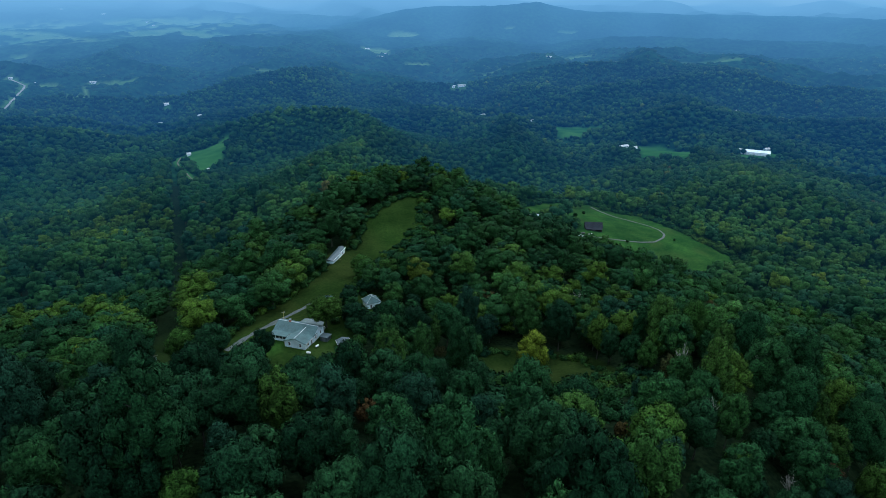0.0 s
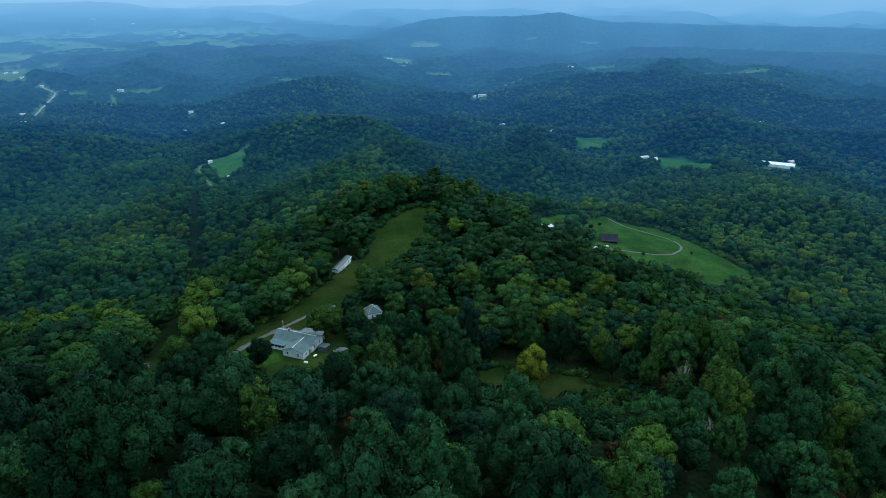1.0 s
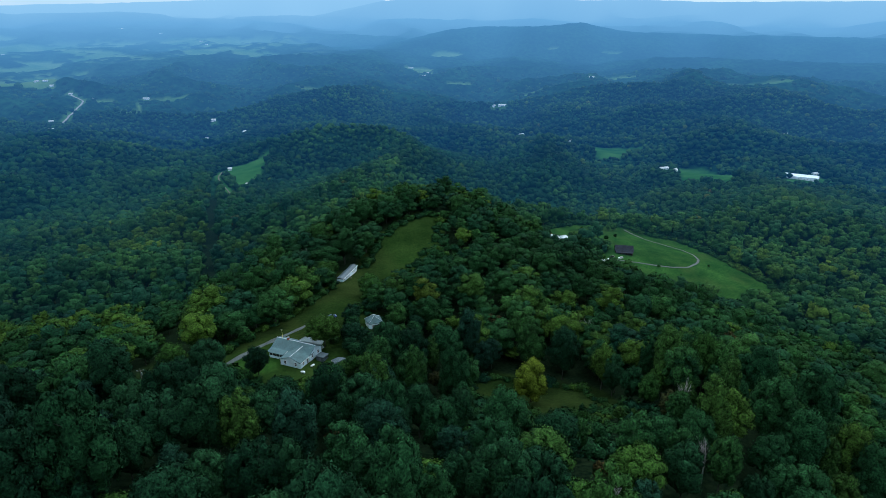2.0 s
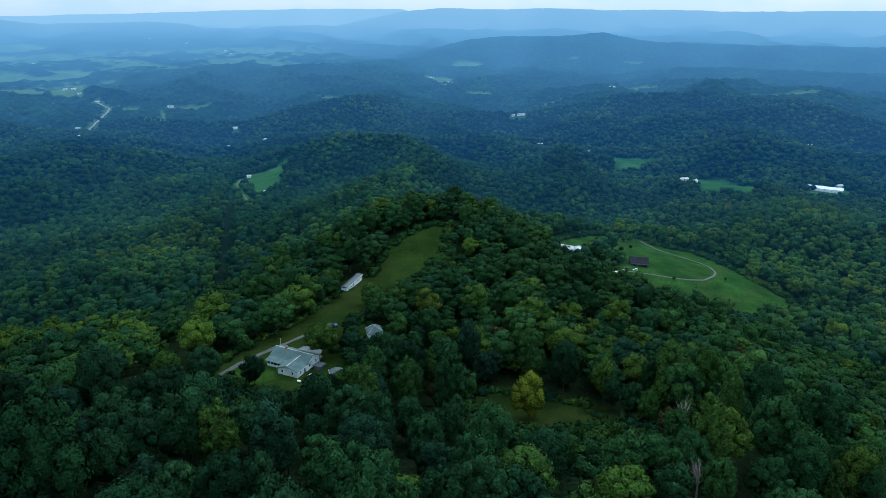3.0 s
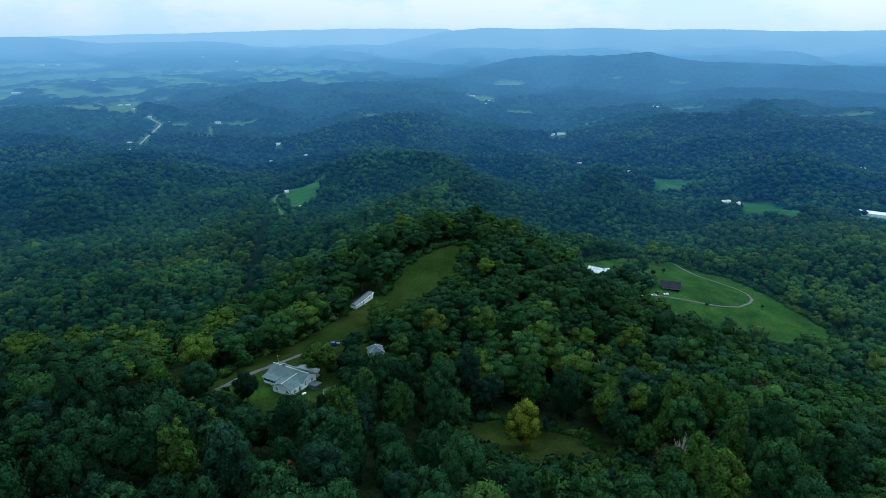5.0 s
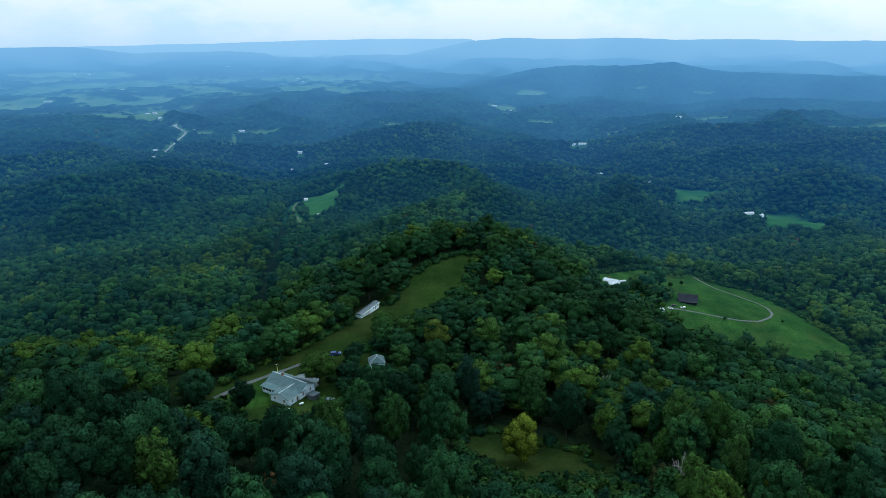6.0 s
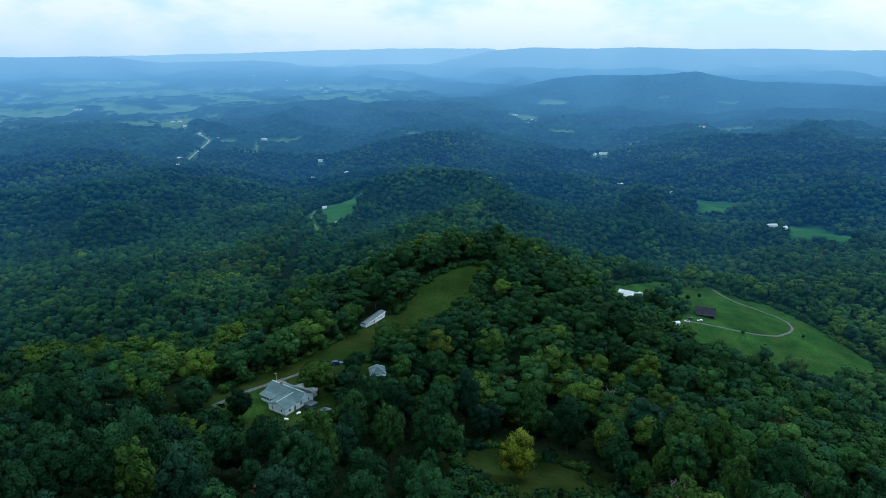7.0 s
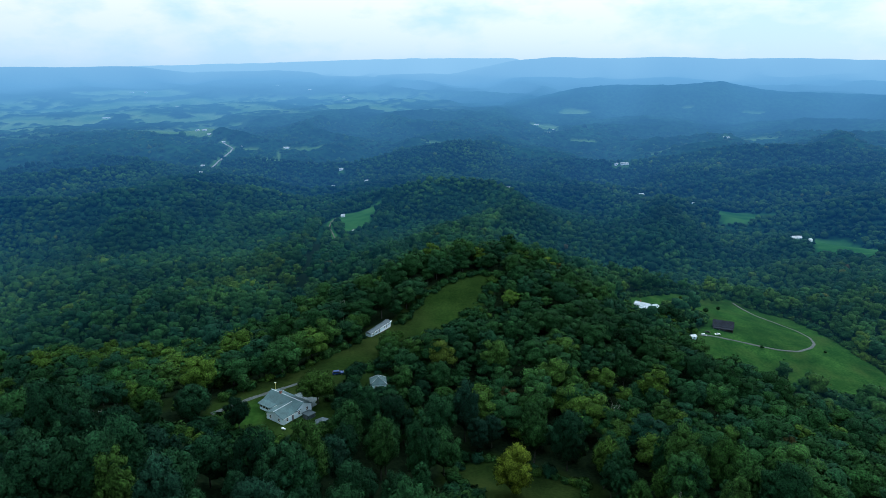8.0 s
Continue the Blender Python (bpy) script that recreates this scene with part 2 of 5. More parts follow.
def land(name, glow):
    """Shade-darkened leaf litter under the woods, grass where land is mown or grazed."""
    m, n, l, b = material(name)
    geo = n.new("ShaderNodeNewGeometry")
    pos = geo.outputs["Position"]
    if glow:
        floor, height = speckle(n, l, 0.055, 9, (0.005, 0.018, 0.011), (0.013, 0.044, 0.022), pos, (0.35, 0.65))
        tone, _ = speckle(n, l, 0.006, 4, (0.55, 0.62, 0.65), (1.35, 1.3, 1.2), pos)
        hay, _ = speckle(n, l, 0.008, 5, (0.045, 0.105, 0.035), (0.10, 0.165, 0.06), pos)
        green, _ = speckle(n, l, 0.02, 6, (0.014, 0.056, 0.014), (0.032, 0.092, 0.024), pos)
        grass_tone = n.new("ShaderNodeAttribute")
        grass_tone.attribute_name = "grass_tone"
        grass = blend(n, l, "MIX", grass_tone.outputs["Fac"], hay, green)
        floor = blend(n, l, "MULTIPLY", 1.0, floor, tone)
    else:
        # litter near black: the shade between the crowns is put into its colour
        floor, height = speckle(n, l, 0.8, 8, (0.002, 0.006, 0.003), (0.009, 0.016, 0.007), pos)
        grass, height = speckle(n, l, 0.9, 9, (0.0072, 0.0160, 0.0045), (0.0150, 0.0265, 0.0070), pos)
        fresh, _ = speckle(n, l, 0.5, 8, (0.0125, 0.049, 0.0085), (0.030, 0.083, 0.015), pos)
        grass_tone = n.new("ShaderNodeAttribute")
        grass_tone.attribute_name = "grass_tone"
        grass = blend(n, l, "MIX", grass_tone.outputs["Fac"], grass, fresh)
        stripe, _ = speckle(n, l, 0.06, 5, (0.66, 0.7, 0.66), (1.3, 1.2, 1.12), pos)
        dry, _ = speckle(n, l, 0.03, 6, (0, 0, 0), (1, 1, 1), pos, (0.5, 0.72))
        grass = blend(n, l, "MIX", blend(n, l, "MULTIPLY", 1.0, dry, (0.5, 0.5, 0.5)), grass, (0.021, 0.031, 0.009))
        grass = blend(n, l, "MULTIPLY", 1.0, grass, stripe)
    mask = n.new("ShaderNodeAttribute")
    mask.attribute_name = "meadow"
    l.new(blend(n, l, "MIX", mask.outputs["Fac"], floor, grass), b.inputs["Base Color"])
    b.inputs["Roughness"].default_value = 0.9
    b.inputs["Specular IOR Level"].default_value = 0.0
    bumped(n, l, b, height, 0.9, 2.5 if glow else 0.3)
    # painted haze over the land as well, near sheet included
    painted_haze(m, n, l, b)
    return m


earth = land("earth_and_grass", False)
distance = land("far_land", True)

# ---- the lie of the land ----
NEAR_HILLS = (
    (0, 10, 100, 206),
    (-20, 95, 55, -15),
    (-75, 90, 55, 48),
    (60, 110, 60, 29),
    (-125, 165, 60, 29),
    (110, 170, 70, 89),
    (0, 165, 60, 30),
    (-60, 200, 55, 44),
    (40, 195, 45, -1),
    (95, 240, 60, 10),
    (-50, 270, 50, -4),
    (10, 260, 50, 57),
    (15, 330, 55, 23),
    (-70, 340, 60, 54),
    (80, 310, 60, 27),
    (130, 350, 70, 61),
    (-20, 420, 80, 111),
    (-150, 290, 80, 23),
    (-200, 420, 90, 27),
    (-230, 180, 110, 141),
    (200, 440, 80, 6),
    (290, 480, 90, 25),
    (60, 500, 80, 30),
)
FAR_HILLS = (
    (150, 600, 80, 21), (-30, 600, 110, 56), (240, 620, 90, 23), (-200, 620, 120, 38), (-360, 440, 120, 60),
    (-350, 620, 120, -10), (-500, 600, 130, 26), (-620, 750, 150, 37), (90, 740, 110, 23), (-60, 800, 130, 22),
    (-220, 850, 140, 31), (340, 700, 130, 37), (330, 880, 140, 30), (160, 950, 150, -67), (-420, 950, 150, -3),
    (-640, 1000, 180, 8), (20, 1080, 180, 15), (-200, 1080, 180, 39), (350, 1180, 170, 26), (550, 850, 170, 5),
    (350, 250, 130, 114), (150, 235, 55, 34), (190, 340, 60, 6), (-95, 290, 40, 22), (-50, 236, 30, 11),
    (-60, 262, 32, 10),
)
VALLEY_HILLS = (
    (790, 1186, 175, -3), (593, 1293, 175, 8), (381, 1367, 175, -24), (160, 1406, 175, 25), (-65, 1409, 175, -5),
    (-287, 1376, 175, 45), (-501, 1308, 175, 8), (-701, 1207, 175, -25), (-883, 1075, 175, 41), (827, 1490, 210, -10),
    (580, 1599, 210, 0), (320, 1666, 210, -21), (51, 1692, 210, -13), (-217, 1674, 210, -9), (-480, 1613, 210, -7),
    (-729, 1512, 210, -25), (-959, 1371, 210, 10), (-1164, 1196, 210, 28),
)
OUTER_HILLS = (
    (1128, 1706, 252, 1), (843, 1860, 252, 26), (537, 1967, 252, 37), (218, 2023, 252, -5), (-106, 2028, 252, -25),
    (-426, 1980, 252, 42), (-735, 1882, 252, 5), (-1024, 1736, 252, -5), (-1287, 1546, 252, 13), (1066, 2198, 302, 24),
    (703, 2336, 302, 50), (323, 2414, 302, 17), (-65, 2430, 302, -8), (-450, 2384, 302, 8), (-823, 2277, 302, -9),
    (-1175, 2112, 302, -9), (-1495, 1893, 302, 13), (-1776, 1625, 302, 25), (1468, 2506, 360, -3), (1051, 2704, 360, -15),
    (607, 2833, 360, -16), (149, 2889, 360, -5), (-313, 2872, 360, 14), (-766, 2780, 360, 28), (-1198, 2618, 360, 34),
    (-1599, 2388, 360, 1), (-1958, 2098, 360, 15),
)
KNOLLS = (
    (-480, 1930, 95, 26), (-140, 2150, 90, 16), (281, 1842, 92, 51), (-1625, 2276, 140, -37), (-728, 846, 56, 45),
    (489, 1384, 72, 49), (190, 1862, 92, 45), (495, 3049, 153, -27), (-778, 2062, 110, -39), (601, 1550, 82, 49),
    (463, 1302, 68, -35), (475, 1433, 74, -14), (683, 2734, 139, 10), (214, 1751, 87, -20), (-1701, 2177, 138, 18),
    (584, 2702, 137, -7), (-1437, 2004, 123, 22), (68, 2299, 114, -32), (-390, 2566, 129, -25), (-1269, 2260, 129, 20),
    (-695, 1231, 70, 32), (5, 795, 45, 36), (303, 1006, 51, 27), (476, 1639, 84, 26),
)
LEVEL = ((-430, 1090, 120), (310, 1440, 130), (425, 1190, 140), (600, 1150, 110), (-1230, 1820, 220), (-1760, 2210, 330), (60, 2240, 110), (210, 2377, 110), (-105, 2559, 110), (-1050, 1950, 150))  # x, y, radius of level land round fields and houses
RIDGES = (  # distance, depth, then (azimuth, elevation) along the crest, in degrees, left positive
    (3650.0, 260.0, ((14, -4.6), (11.6, -3.95), (10.1, -3.22), (7.1, -2.72), (4.1, -1.99), (0.7, -1.74), (-4, -1.62), (-7.6, -1.37), (-10.8, -2.01), (-16.5, -2.22), (-30, -2.3), (-48, -2.3))),
    (3080.0, 190.0, ((7, -6.1), (4.9, -5.3), (1, -4.72), (-1.9, -4.3), (-4.8, -4.52), (-8.5, -4.9), (-11.1, -4.55), (-14, -4.15), (-18.7, -4.1), (-30, -4.2), (-48, -4.2))),
    (4620.0, 110.0, ((62, 0.0), (50.8, -0.1), (46.2, -0.1), (41.6, -0.05), (37.3, -0.55), (30.4, -0.4), (27.2, -0.6), (24, -1.5), (23, -1.5), (21.6, -0.8), (17.1, -0.72), (11.9, -0.92), (8.7, -1.1), (4.2, -1.6))),
    (4480.0, 120.0, ((7.5, -2.0), (6.5, -1.7), (4.8, -1.05), (2.6, -1.33), (-0.6, -1.17), (-3.5, -1.0), (-7.3, -1.28), (-11, -1.82), (-14, -1.52), (-48, -1.6))),
    (4880.0, 60.0, ((62, -0.1), (46.3, -0.1), (38.9, 0.02), (30.4, 0.26), (22.9, 0.48), (16.1, 0.62), (10, 0.6))),
    (4720.0, 90.0, ((17, -1.2), (13, -0.3), (9.5, 0.4), (6.2, 0.64), (2, 0.55), (-3.3, 0.6), (-7.8, 0.46), (-12.1, 0.48), (-18, 0.3), (-30, 0.3), (-48, 0.3))),
)
HUB = (28.0, 12.0)


def lattice(ix, iy, seed):
    h = np.sin(ix * 127.1 + iy * 311.7 + seed * 74.7) * 43758.5453
    return h - np.floor(h)


def rough(x, y, size, seed=0):
    """Smooth value noise, -1 to 1, with bumps about size metres apart."""
    u, v = x / size, y / size
    i, j = np.floor(u), np.floor(v)
    a, b = u - i, v - j
    a, b = a * a * (3 - 2 * a), b * b * (3 - 2 * b)
    low = lattice(i, j, seed) * (1 - a) + lattice(i + 1, j, seed) * a
    high = lattice(i, j + 1, seed) * (1 - a) + lattice(i + 1, j + 1, seed) * a
    return 2 * (low * (1 - b) + high * b) - 1


def step(a, b, v):
    s = np.clip((v - a) / (b - a), 0, 1)
    return s * s * (3 - 2 * s)


def ground_z(x, y):
    """Height of the land at x, y (arrays)."""
    x, y = np.asarray(x, float), np.asarray(y, float)
    dx, dy = x - HUB[0], y - HUB[1]
    r = np.hypot(dx, dy)
    az = np.degrees(np.arctan2(-dx, dy))
    z = np.interp(r, (0, 1500, 2200, 2700, 3100, 3500, 3900, 4300, 4500, 4950), (-185, -185, -185, -165, -132, -92, -50, 2, 35, 70))
    for cx, cy, s, h in NEAR_HILLS + FAR_HILLS + VALLEY_HILLS + OUTER_HILLS + KNOLLS:
        z = z + h * np.exp(-((x - cx) ** 2 + (y - cy) ** 2) / (2.0 * s * s))
    calm = 1.0
    for cx, cy, s in LEVEL:
        calm = calm * step(0.45 * s, s, np.hypot(x - cx, y - cy))
    z = z + calm * step(480, 800, r) * (1 - 0.6 * step(2600, 3200, r)) * (18 - 60 * np.abs(rough(x, y, 270, 11)) + rough(x, y, 110, 12) * 8)
    plain_land = step(16, 24, az) * step(2750, 3150, r)
    z = z + (1 - plain_land) * step(2800, 3400, r) * (14 - 52 * np.abs(rough(x, y, 330, 9)) + rough(x, y, 130, 10) * 10)
    for r0, s, crest in RIDGES:
        knots = sorted(crest)
        el = np.interp(az, [k[0] for k in knots], [k[1] for k in knots])
        inside = step(knots[0][0] - 4, knots[0][0], az) * (1 - step(knots[-1][0], knots[-1][0] + 4, az))
        top = 120 + r0 * np.tan(np.radians(el)) + (rough(az * 60, r * 0.12, 90, 21) * 0.0006 + rough(az * 60, r * 0.1, 30, 22) * (0.0011 if r0 < 4000 else 0.00012)) * min(r0, 2600 + 0.1 * r0)
        bend = r - r0 - rough(az * 12, r * 0, 40, 17) * s * 0.35
        hill = top - (top - z) * (1 - np.exp(-(bend / s) ** 2))
        z = np.where(inside > 0, np.maximum(z, z + inside * (hill - z)), z)
    yard = 1 - step(20, 48, np.hypot((x + 54) * 0.9, y - 198))
    return z + yard * (0.0 - 0.02 * (y - 198) - z)

# ---- clearings, fields and the ground sheet ----
STRIP = ((-74, 188), (-79, 200), (-76, 214), (-67, 232), (-60, 262), (-55.5, 288), (-48, 308), (-46, 337), (-33, 362), (-21, 380), (-14, 372), (-14, 345), (-21, 318), (-33, 288), (-35, 270), (-39, 252), (-38, 240), (-28, 236), (-27, 222), (-42, 216), (-41, 204), (-37, 194), (-40, 182), (-52, 179), (-64, 181))
BARN_MEADOW = ((64, 622), (90, 657), (123, 702), (157, 752), (188, 750), (199, 724), (215, 713), (236, 706), (255, 680), (264, 645), (270, 605), (286, 560), (283, 533), (262, 510), (231, 498), (200, 505), (170, 515), (144, 498), (124, 518), (121, 546), (130, 560), (140, 588), (138, 610), (126, 637), (110, 634), (103, 608), (97, 586), (72, 582))
GLADE = ((8, 204), (22, 207), (40, 206), (52, 200), (56, 178), (44, 170), (27, 174), (12, 188))
HILL_FIELD = ((-455, 1070), (-468, 1121), (-436, 1125), (-421, 1162), (-412, 1174), (-386, 1064), (-378, 1023), (-373, 962), (-381, 938), (-408, 988))
VALLEY_FIELDS = (((238, 1500), (271, 1499), (322, 1498), (386, 1488), (355, 1438), (301, 1356), (263, 1362)), ((411, 1295), (460, 1288), (495, 1203), (428, 1056), (402, 1091), (366, 1103)), ((556, 1150), (640, 1184), (652, 1160), (570, 1122)))
HOMESTEADS = (  # x, y, turn, length
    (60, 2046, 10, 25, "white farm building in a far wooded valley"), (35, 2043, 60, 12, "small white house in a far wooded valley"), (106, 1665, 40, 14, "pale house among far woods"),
    (-40, 1641, 45, 9, "small white house among far woods"), (-210, 1516, 15, 12, "pale roofed house among far woods"), (-300, 1612, 20, 12, "pale roofed house among far woods"),
    (-764, 1675, 15, 9, "white house among far woods"), (-637, 1627, 60, 10, "pale house among far woods"), (-773, 1751, 20, 13, "pale roofed house among far woods"),
    (-458, 1094, 20, 7, "white house at the edge of a hillside field"), (-375, 960, 70, 7, "small white shed in a hillside field"), (218, 1507, 30, 12, "pale house beside the valley field"),
    (-336, 2883, 10, 22, "white building of a far village"), (-249, 2785, 50, 17, "white building of a far village"), (-261, 2715, 30, 15, "white house in a far valley"),
    (391, 2375, 0, 19, "white house on a far hillside"), (-2197, 2330, 20, 32, "long pale farm building above far fields"), (-1463, 2037, 10, 16, "white house beside far fields"),
    (-1491, 2031, 70, 14, "white house beside far fields"), (-1425, 2010, 40, 13, "white house beside the far road"), (-1342, 1975, 30, 12, "white house beside the far road"),
    (-1268, 1968, 0, 11, "white house beside the far road"), (-1194, 1653, 30, 12, "white farm building beside the far road"), (-1085, 1500, 0, 12, "pale farm building beside the far road"),
    (-1122, 2034, 10, 20, "long pale house above a far field"), (358, 1206, 20, 17, "white farm building beside the valley field"), (375, 1189, 60, 10, "white farm building beside the valley field"),
    (773, 1641, 0, 12, "white house on the valley floor"), (640, 1203, 20, 11, "white shed beside the poultry barn"),
    (-2155, 2754, 15, 16, "white house among far fields"), (-1161, 3535, 0, 18, "white house among far fields"), (-1486, 3371, 0, 17, "white house among far fields"), (-2664, 3019, 30, 22, "white farm building among far fields"),
    (-2613, 3069, 10, 18, "white farm building among far fields"), (-2106, 3654, 0, 20, "white house below a far ridge"), (-1870, 3640, 40, 18, "white house below a far ridge"), (-1554, 3460, 20, 16, "white house among far fields"),
)
FAR_FIELDS = (  # x, y, half width, half depth
    (-1600, 2060, 235, 150), (-2325, 2893, 339, 142), (-2654, 3033, 329, 82), (-1621, 2465, 31, 30), (-1218, 1952, 28, 36), (-1054, 2046, 68, 14),
    (-1050, 1790, 45, 86), (-1065, 1882, 10, 160), (-468, 1617, 28, 54), (-595, 1472, 9, 26), (-624, 2234, 46, 18), (-103, 2529, 54, 42),
    (208, 2341, 67, 90), (510, 2608, 101, 34), (885, 2160, 149, 90), (-194, 3260, 74, 78), (341, 3295, 28, 12), (627, 3296, 51, 20),
    (-1164, 1677, 13, 26), (61, 2190, 36, 156), (-294, 2858, 68, 146), (-1599, 2206, 65, 218),
    (-902, 1234, 36, 34),
)
CLEARINGS = (STRIP, BARN_MEADOW, GLADE, HILL_FIELD) + VALLEY_FIELDS
LOW_GROWTH = ((-52, 163, 26), (-22, 214, 14), (86, 570, 34), (150, 485, 36), (110, 540, 26), (40, 160, 31), (-10, 332, 14), (76, 505, 26), (73, 440, 14), (118, 518, 26), (-22, 290, 13), (-12, 318, 14))  # x, y, radius of scrub
SAPLINGS = ((590, 1085, 80),)
VALLEY_ROAD = ((-1160, 1649), (-1163, 1681), (-1187, 1737), (-1226, 1818), (-1245, 1872), (-1263, 1913), (-1300, 1946), (-1345, 1973))
FIELD_TRACK = ((-470, 1085), (-458, 1040), (-432, 985), (-409, 940), (-379, 893), (-360, 864))
CUT = ((-470, 1056), (-79, 140))


def inside_by(poly, x, y):
    """Metres by which points lie inside a polygon (outside: negative)."""
    best, odd = np.full(x.shape, 1e9), np.zeros(x.shape, bool)
    for (ax, ay), (bx, by) in zip(poly, poly[1:] + poly[:1]):
        s = np.clip(((x - ax) * (bx - ax) + (y - ay) * (by - ay)) / ((bx - ax) ** 2 + (by - ay) ** 2), 0, 1)
        best = np.minimum(best, np.hypot(x - ax - s * (bx - ax), y - ay - s * (by - ay)))
        if ay != by:
            odd ^= ((ay > y) != (by > y)) & (x < (bx - ax) * (y - ay) / (by - ay) + ax)
    return np.where(odd, best, -best)


def off_line(line, x, y):
    (ax, ay), (bx, by) = line
    s = np.clip(((x - ax) * (bx - ax) + (y - ay) * (by - ay)) / ((bx - ax) ** 2 + (by - ay) ** 2), 0, 1)
    return np.hypot(x - ax - s * (bx - ax), y - ay - s * (by - ay))


def far_fields(x, y):
    """How much of the far land is farmed: 0 woods, 1 fields."""
    dx, dy = x - HUB[0], y - HUB[1]
    r, az = np.hypot(dx, dy), np.degrees(np.arctan2(-dx, dy))
    plain_land = np.maximum(step(13, 20, az) * step(3020, 3220, r), step(32, 37, az) * step(2450, 2750, r)) * (1 - step(3850, 4000, r))
    spot = rough(az * 28, r * 0.35, 60, 31) * 0.45 + rough(x, y, 95, 33) * 0.4 + rough(x, y, 34, 34) * 0.45
    m = plain_land * step(-0.02, 0.1, spot - 0.14 * (1 - step(2900, 3200, r)))
    for poly in (HILL_FIELD,) + VALLEY_FIELDS:
        m = np.maximum(m, step(-6, 0, inside_by(poly, x, y)))
    for fx, fy, a, b in FAR_FIELDS:
        away = np.hypot(fx - HUB[0], fy - HUB[1])
        ux, uy = (fx - HUB[0]) / away, (fy - HUB[1]) / away
        across, along = (x - fx) * uy - (y - fy) * ux, (x - fx) * ux + (y - fy) * uy
        b = b * (0.65 if fx > -300 else 1.0)
        edge = (across / a) ** 2 + (along / b) ** 2 + rough(x, y, 0.6 * b, 35) * 0.4
        m = np.maximum(m, 1 - step(0.75, 1.05, edge))
    for hx, hy, _, w, _ in HOMESTEADS:
        away = np.hypot(hx - HUB[0], hy - HUB[1])
        ux, uy = (hx - HUB[0]) / away, (hy - HUB[1]) / away
        across, along = (x - hx) * uy - (y - hy) * ux, (x - hx) * ux + (y - hy) * uy + 9
        m = np.maximum(m, 1 - step(0.8, 1.1, (across / (w * 0.6 + 5)) ** 2 + (along / 17) ** 2))
    for leg in zip(VALLEY_ROAD[:-1], VALLEY_ROAD[1:]):
        m = np.maximum(m, 1 - step(9, 16, off_line(leg, x, y)))
    for leg in zip(FIELD_TRACK[:-1], FIELD_TRACK[1:]):
        m = np.maximum(m, 1 - step(5, 9, off_line(leg, x, y)))
    return m


def sheet(name, radii, columns, mat, canopy=None):
    """A ring-shaped sheet of land round the hub."""
    az = np.radians(columns)
    R, A = np.meshgrid(radii, az, indexing="ij")
    X, Y = HUB[0] - R * np.sin(A), HUB[1] + R * np.cos(A)
    Z = ground_z(X, Y)
    if canopy is None:
        M, G = np.zeros(X.shape), np.zeros(X.shape)
        # the strip's grass is browner and carries the trees' shade in its colour
        for poly, grass_tone in zip(CLEARINGS[:3], (0.12, 0.66, 0.0)):
            G = np.maximum(G, grass_tone * step(-12, -6, inside_by(poly, X, Y)))
            M = np.maximum(M, step(-7.5, -4.0, inside_by(poly, X, Y) + rough(X, Y, 7, 41) * 2))
        M = np.maximum(M, 0.75 * (1 - step(3, 7, off_line(CUT, X, Y) + rough(X, Y, 9, 44) * 2)) * (1 - step(170, 260, Y)))
        G = np.clip(G + 0.16 * rough(X, Y, 24, 43) + (1 - step(5, 12, np.hypot(X + 66, Y - 193))) * 0.4, 0, 1)
    else:
        M, G = far_fields(X, Y), 1 - step(1700, 2600, R)
        Z = Z + (1 - 0.9 * M) * canopy(X, Y, R)
    rows, cols = X.shape
    me = bpy.data.meshes.new(name)
    idx = np.arange(rows * cols).reshape(rows, cols)
    nxt = np.roll(idx, -1, axis=1)
    quads = np.stack((idx[:-1], nxt[:-1], nxt[1:], idx[1:]), axis=-1).reshape(-1, 4)[:, ::-1]
    fill(me, np.stack((X, Y, Z), axis=-1).reshape(-1, 3), quads, smooth=True)
    me.attributes.new("meadow", "FLOAT", "POINT").data.foreach_set("value", M.ravel().astype(np.float32))
    me.attributes.new("grass_tone", "FLOAT", "POINT").data.foreach_set("value", G.ravel().astype(np.float32))
    me.materials.append(mat)
    return new(name, me)


def fill(me, verts, faces, slots=None, smooth=False):
    """Puts arrays of vertices and equal-sided faces into a mesh."""
    n, k = faces.shape
    me.vertices.add(len(verts))
    me.vertices.foreach_set("co", np.ascontiguousarray(verts, np.float32).ravel())
    me.loops.add(n * k)
    me.loops.foreach_set("vertex_index", np.ascontiguousarray(faces, np.int32).ravel())
    me.polygons.add(n)
    me.polygons.foreach_set("loop_start", np.arange(0, n * k, k, dtype=np.int32))
    if slots is not None:
        me.polygons.foreach_set("material_index", np.ascontiguousarray(slots, np.int32))
    me.polygons.foreach_set("use_smooth", np.full(n, smooth))
    me.update(calc_edges=True)


front = np.arange(-48, 64, 0.45)
back = np.arange(64, 311, 4.0)
near_rows = np.concatenate(((0.02,), np.arange(4, 60, 8), np.arange(60, 420, 2.5), np.arange(420, 760, 5), np.arange(760, 921, 10)))
ground = tagged(sheet("ground", near_rows, np.concatenate((front, back)), earth), "rolling hill ground of shade-darkened leaf litter and mown grass clearings", "ground", kind="structure")


def canopy_top(x, y, r):
    return step(2000, 2100, r) * (8 + (1 - 0.75 * step(2900, 3500, r)) * (rough(x, y, 19, 51) * 5.5 + rough(x, y, 45, 52) * 4))


far_rows = np.concatenate((np.arange(904, 1700, 12), np.arange(1700, 2600, 9.5), np.arange(2600, 3800, 13), np.arange(3800, 4960, 24)))
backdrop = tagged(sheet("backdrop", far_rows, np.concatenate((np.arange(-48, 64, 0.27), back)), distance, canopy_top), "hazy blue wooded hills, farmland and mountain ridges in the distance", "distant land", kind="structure")


